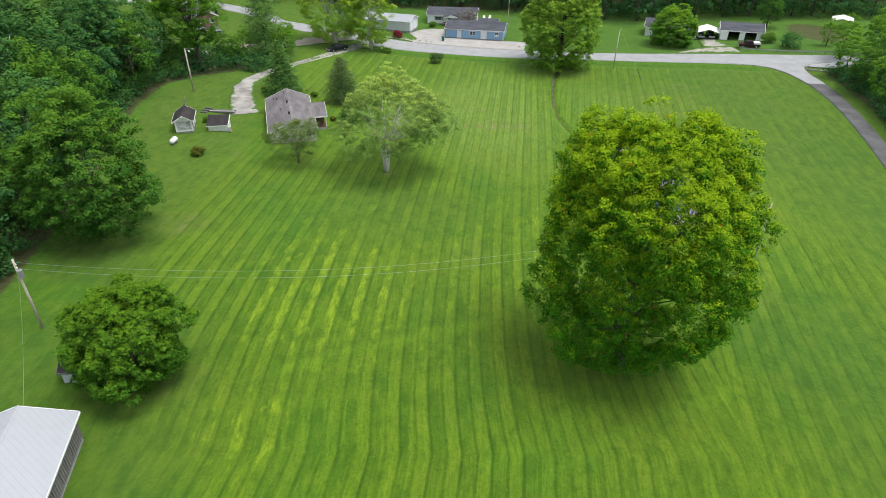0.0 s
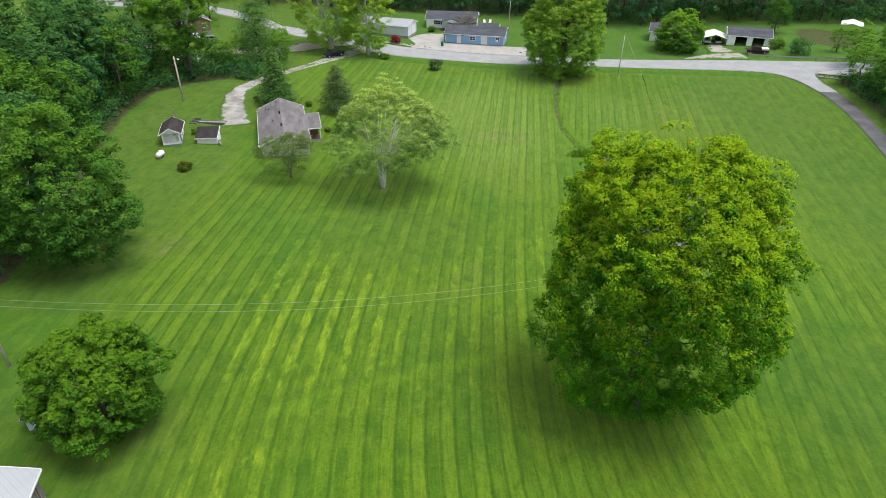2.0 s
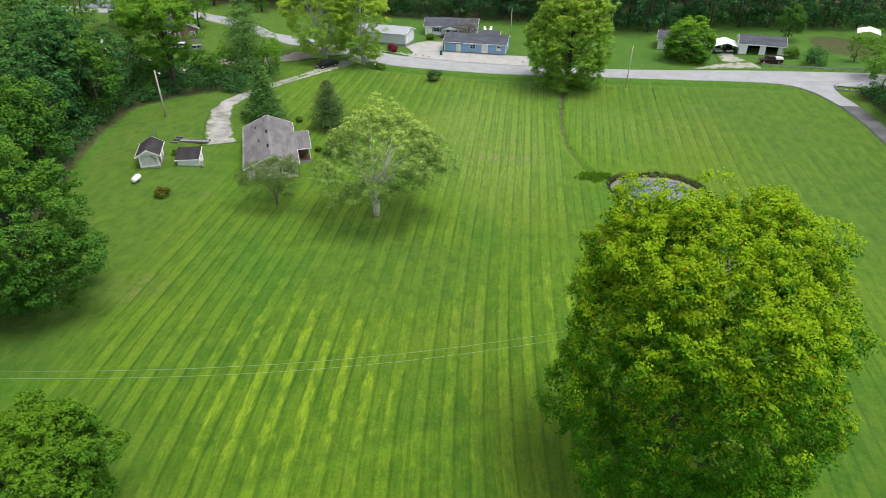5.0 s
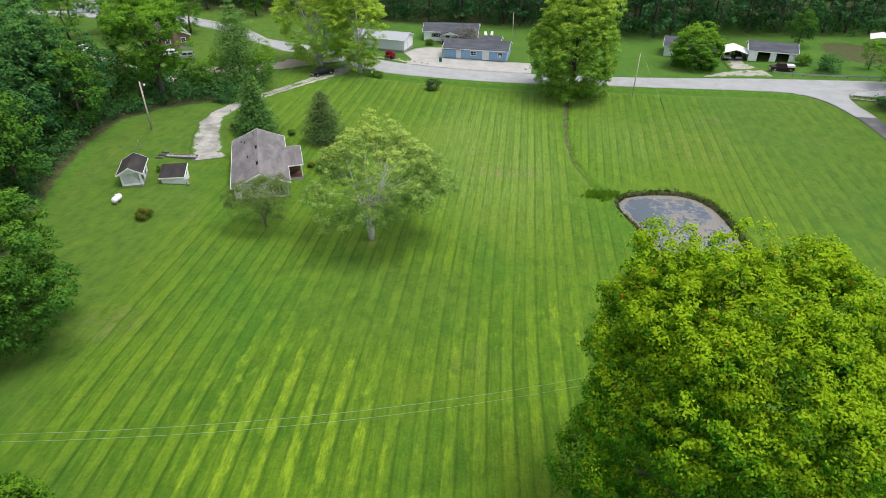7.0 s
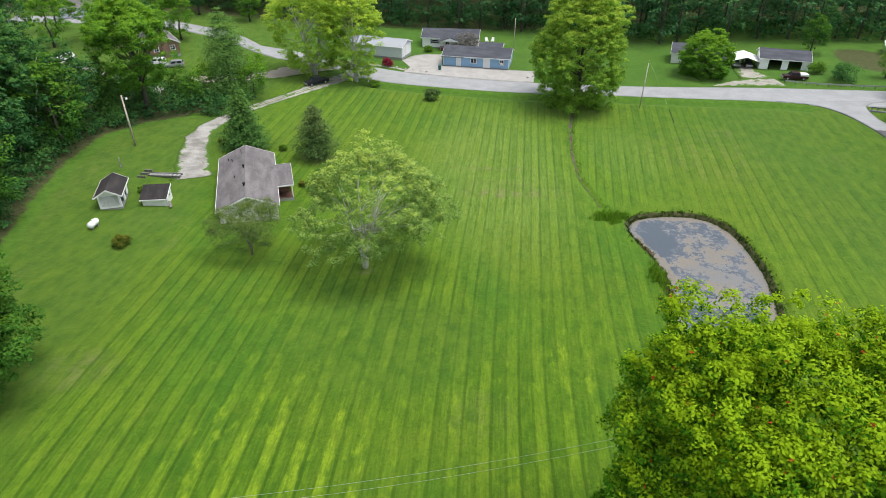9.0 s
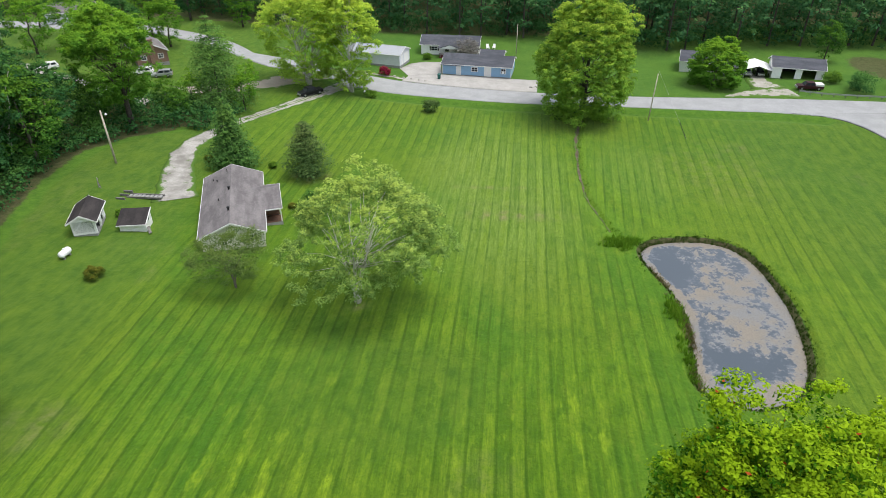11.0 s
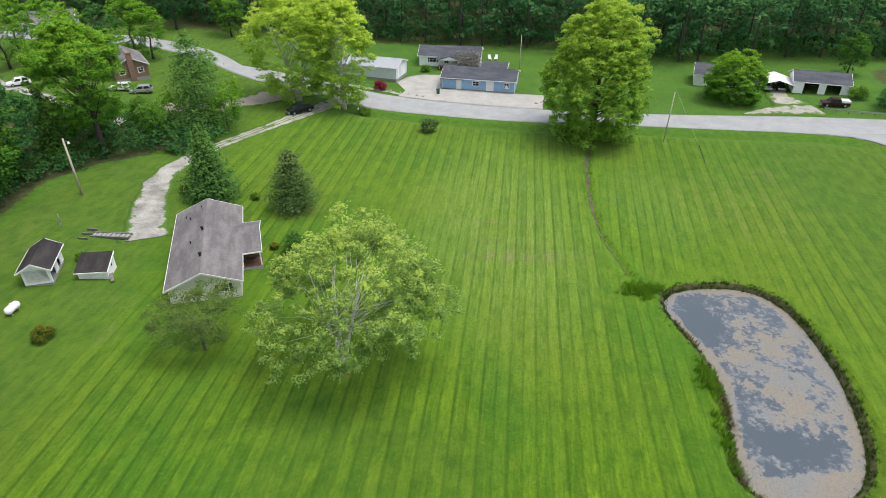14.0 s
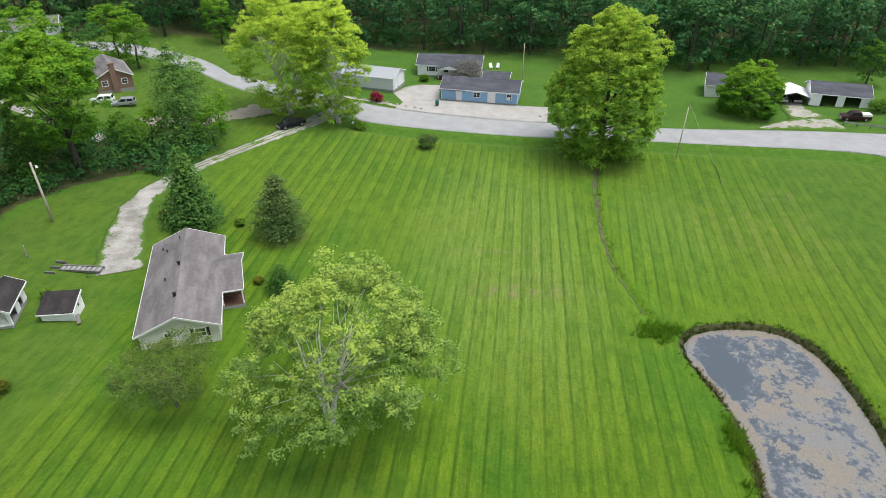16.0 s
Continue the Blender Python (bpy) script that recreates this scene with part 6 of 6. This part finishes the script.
def lawn_chair(x, y, yaw):
    ob = thing("lawn_chair", "white plastic lawn chair on the grass", "chair", pose(x, y, at(x, y), 0, 0, yaw), "lawn chairs")
    part("seat", Shape().slab([(-0.4, -0.45, 0.45), (0.4, -0.45, 0.45), (0.4, 0.35, 0.36), (-0.4, 0.35, 0.36)], 0.05), M["white"], ob)
    part("backrest", Shape().slab([(-0.4, 0.33, 0.42), (0.4, 0.33, 0.42), (0.36, 0.75, 1.25), (-0.36, 0.75, 1.25)], 0.05), M["white"], ob)
    for sx in (-0.4, 0.34):
        part("armrest", Shape().box(sx, sx + 0.07, -0.5, 0.45, 0.6, 0.65), M["white"], ob)
        part("leg", Shape().box(sx, sx + 0.06, -0.45, -0.38, -0.05, 0.6), M["white"], ob)
        part("leg", Shape().box(sx, sx + 0.06, 0.32, 0.39, -0.05, 0.6), M["white"], ob)


lawn_chair(13.0, 203.2, 10)
lawn_chair(14.6, 203.4, -15)

guard = tagged(new("guard_rail"), "galvanised guard rail along the road edge", "guard rail")
line, _ = resample([(76.5, 162.6), (79.5, 160.4), (84, 158.4), (95, 154.2), (108, 149.2)], 2.0)
for p in line[::1]:
    part("post", Shape().box(p[0] - 0.07, p[0] + 0.07, p[1] - 0.07, p[1] + 0.07, at(*p) - 0.4, at(*p) + 0.75), M["old_wood"], guard)
for p, q in zip(line, line[1:]):
    za, zb = at(*p), at(*q)
    part("rail", Shape().add([(p[0], p[1] - 0.12, za + 0.42), (q[0], q[1] - 0.12, zb + 0.42), (q[0], q[1] - 0.12, zb + 0.74), (p[0], p[1] - 0.12, za + 0.74), (p[0], p[1] - 0.08, za + 0.42), (q[0], q[1] - 0.08, zb + 0.42), (q[0], q[1] - 0.08, zb + 0.74), (p[0], p[1] - 0.08, za + 0.74)],
                         [(0, 1, 2, 3), (7, 6, 5, 4), (0, 4, 5, 1), (2, 6, 7, 3)]), M["steel"], guard)
bridge = thing("culvert_bridge", "old timber culvert rail beside the side road", "bridge", pose(84.0, 143.0, at(84, 143), 0, 0, -24))
part("headwall", Shape().box(-0.2, 4.6, -0.25, 0.15, -0.8, 0.35), M["foundation"], bridge, "grey concrete headwall")
for i in range(5):
    part("post", Shape().box(i * 1.05, i * 1.05 + 0.14, -0.1, 0.04, 0.35, 1.0), M["old_wood"], bridge)
part("rail", Shape().box(-0.2, 4.6, -0.16, -0.104, 0.78, 0.98), M["old_wood"], bridge)

rr = np.random.default_rng(8)
for x, y in ((-20, 180.2), (-17.5, 179.4), (-15.2, 178.4), (-10.4, 176.9), (-8.2, 175.9), (-6.4, 175.3), (-4.6, 174.6), (-3.2, 174.0), (21.8, 171.4), (22.6, 172.2), (20.6, 170.6)):
    ob = thing("rock", "pale limestone edging rock", "rock", pose(x, y, at(x, y) + 0.06, 0, 0, rr.uniform(0, 360)), "edging rocks")
    s = Shape()
    a, b, c = rr.uniform(0.22, 0.45), rr.uniform(0.16, 0.3), rr.uniform(0.2, 0.35)
    s.tube([(-a, 0, c * 0.2), (-a * 0.6, 0.05, c * 0.35), (0, 0, c * 0.4), (a * 0.7, -0.05, c * 0.3), (a, 0, c * 0.15)], [0.08, b * 0.8, b, b * 0.75, 0.08], 7)
    part("stone", s, M["rock"], ob)


# ---- tall grass along the water and the creek ----
def tufts(name, label, spots_xyh, mat, seed, blades=14):
    r = np.random.default_rng(seed)
    base = np.repeat(np.array(spots_xyh), blades, 0)
    n = len(base)
    a, out = r.uniform(0, 6.28, n), r.uniform(0.05, 0.35, n)
    z = land(base[:, 0], base[:, 1])
    foot = np.stack([base[:, 0] + np.cos(a) * out * 0.6, base[:, 1] + np.sin(a) * out * 0.6, z - 0.03], 1)
    h = base[:, 2] * r.uniform(0.55, 1.1, n)
    tip = foot + np.stack([np.cos(a) * out * 1.2 * h, np.sin(a) * out * 1.2 * h, h], 1)
    side = np.stack([-np.sin(a), np.cos(a), np.zeros(n)], 1) * (0.022 + 0.02 * h)[:, None]
    mid = foot * 0.45 + tip * 0.55 + np.array([0, 0, 0.08])
    v = np.stack([foot - side, foot + side, mid + side * 0.8, tip], 1).reshape(-1, 3)
    tagged(new(name, quick_mesh(name, v, np.arange(4 * n).reshape(n, 4), mat, leaf_lightness=r.uniform(0, 0.8, n))), label, "grass", kind="stuff")


def along_line(r, line, n, width):
    p, _ = resample(line, 0.25)
    q = p[r.integers(len(p), size=n)]
    return q + r.normal(size=q.shape) * width


gr = np.random.default_rng(21)
p = along_line(gr, POND + POND[:1], 2400, 0.42)
d_in = inside(p[:, 0], p[:, 1], POND)
p = p[~d_in | (gr.uniform(size=len(p)) < 0.15)]
tufts("pond_grass", "tall rough grass round the pond", np.column_stack([p, gr.uniform(0.12, 0.36, len(p))]), M["bank_grass"], 1, 9)
p = np.concatenate([gr.normal((26.9, 88.5), (0.45, 1.3), (110, 2)), gr.normal((24.6, 103.6), (1.1, 0.8), (150, 2)), gr.normal((25.8, 80.5), (0.4, 2.2), (60, 2))])
tufts("pond_reeds", "taller reeds on the pond bank", np.column_stack([p, gr.uniform(0.5, 1.0, len(p))]), M["reed"], 2, 14)
p = np.concatenate([gr.normal((27.6, 85.5), (0.4, 2.6), (130, 2)), gr.normal((27.6, 96.5), (0.35, 1.6), (60, 2)), gr.normal((26.2, 78.4), (0.4, 1.4), (60, 2))])
tufts("dry_reeds", "straw-brown dead reeds on the pond bank", np.column_stack([p, gr.uniform(0.3, 0.7, len(p))]), M["reed_dry"], 5, 12)
p = along_line(gr, [(x + 0.25, y) for x, y in CREEK], 300, 0.4)
tufts("creek_grass", "uncut grass along the field ditch", np.column_stack([p, gr.uniform(0.08, 0.20, len(p))]), M["verge"], 3, 10)
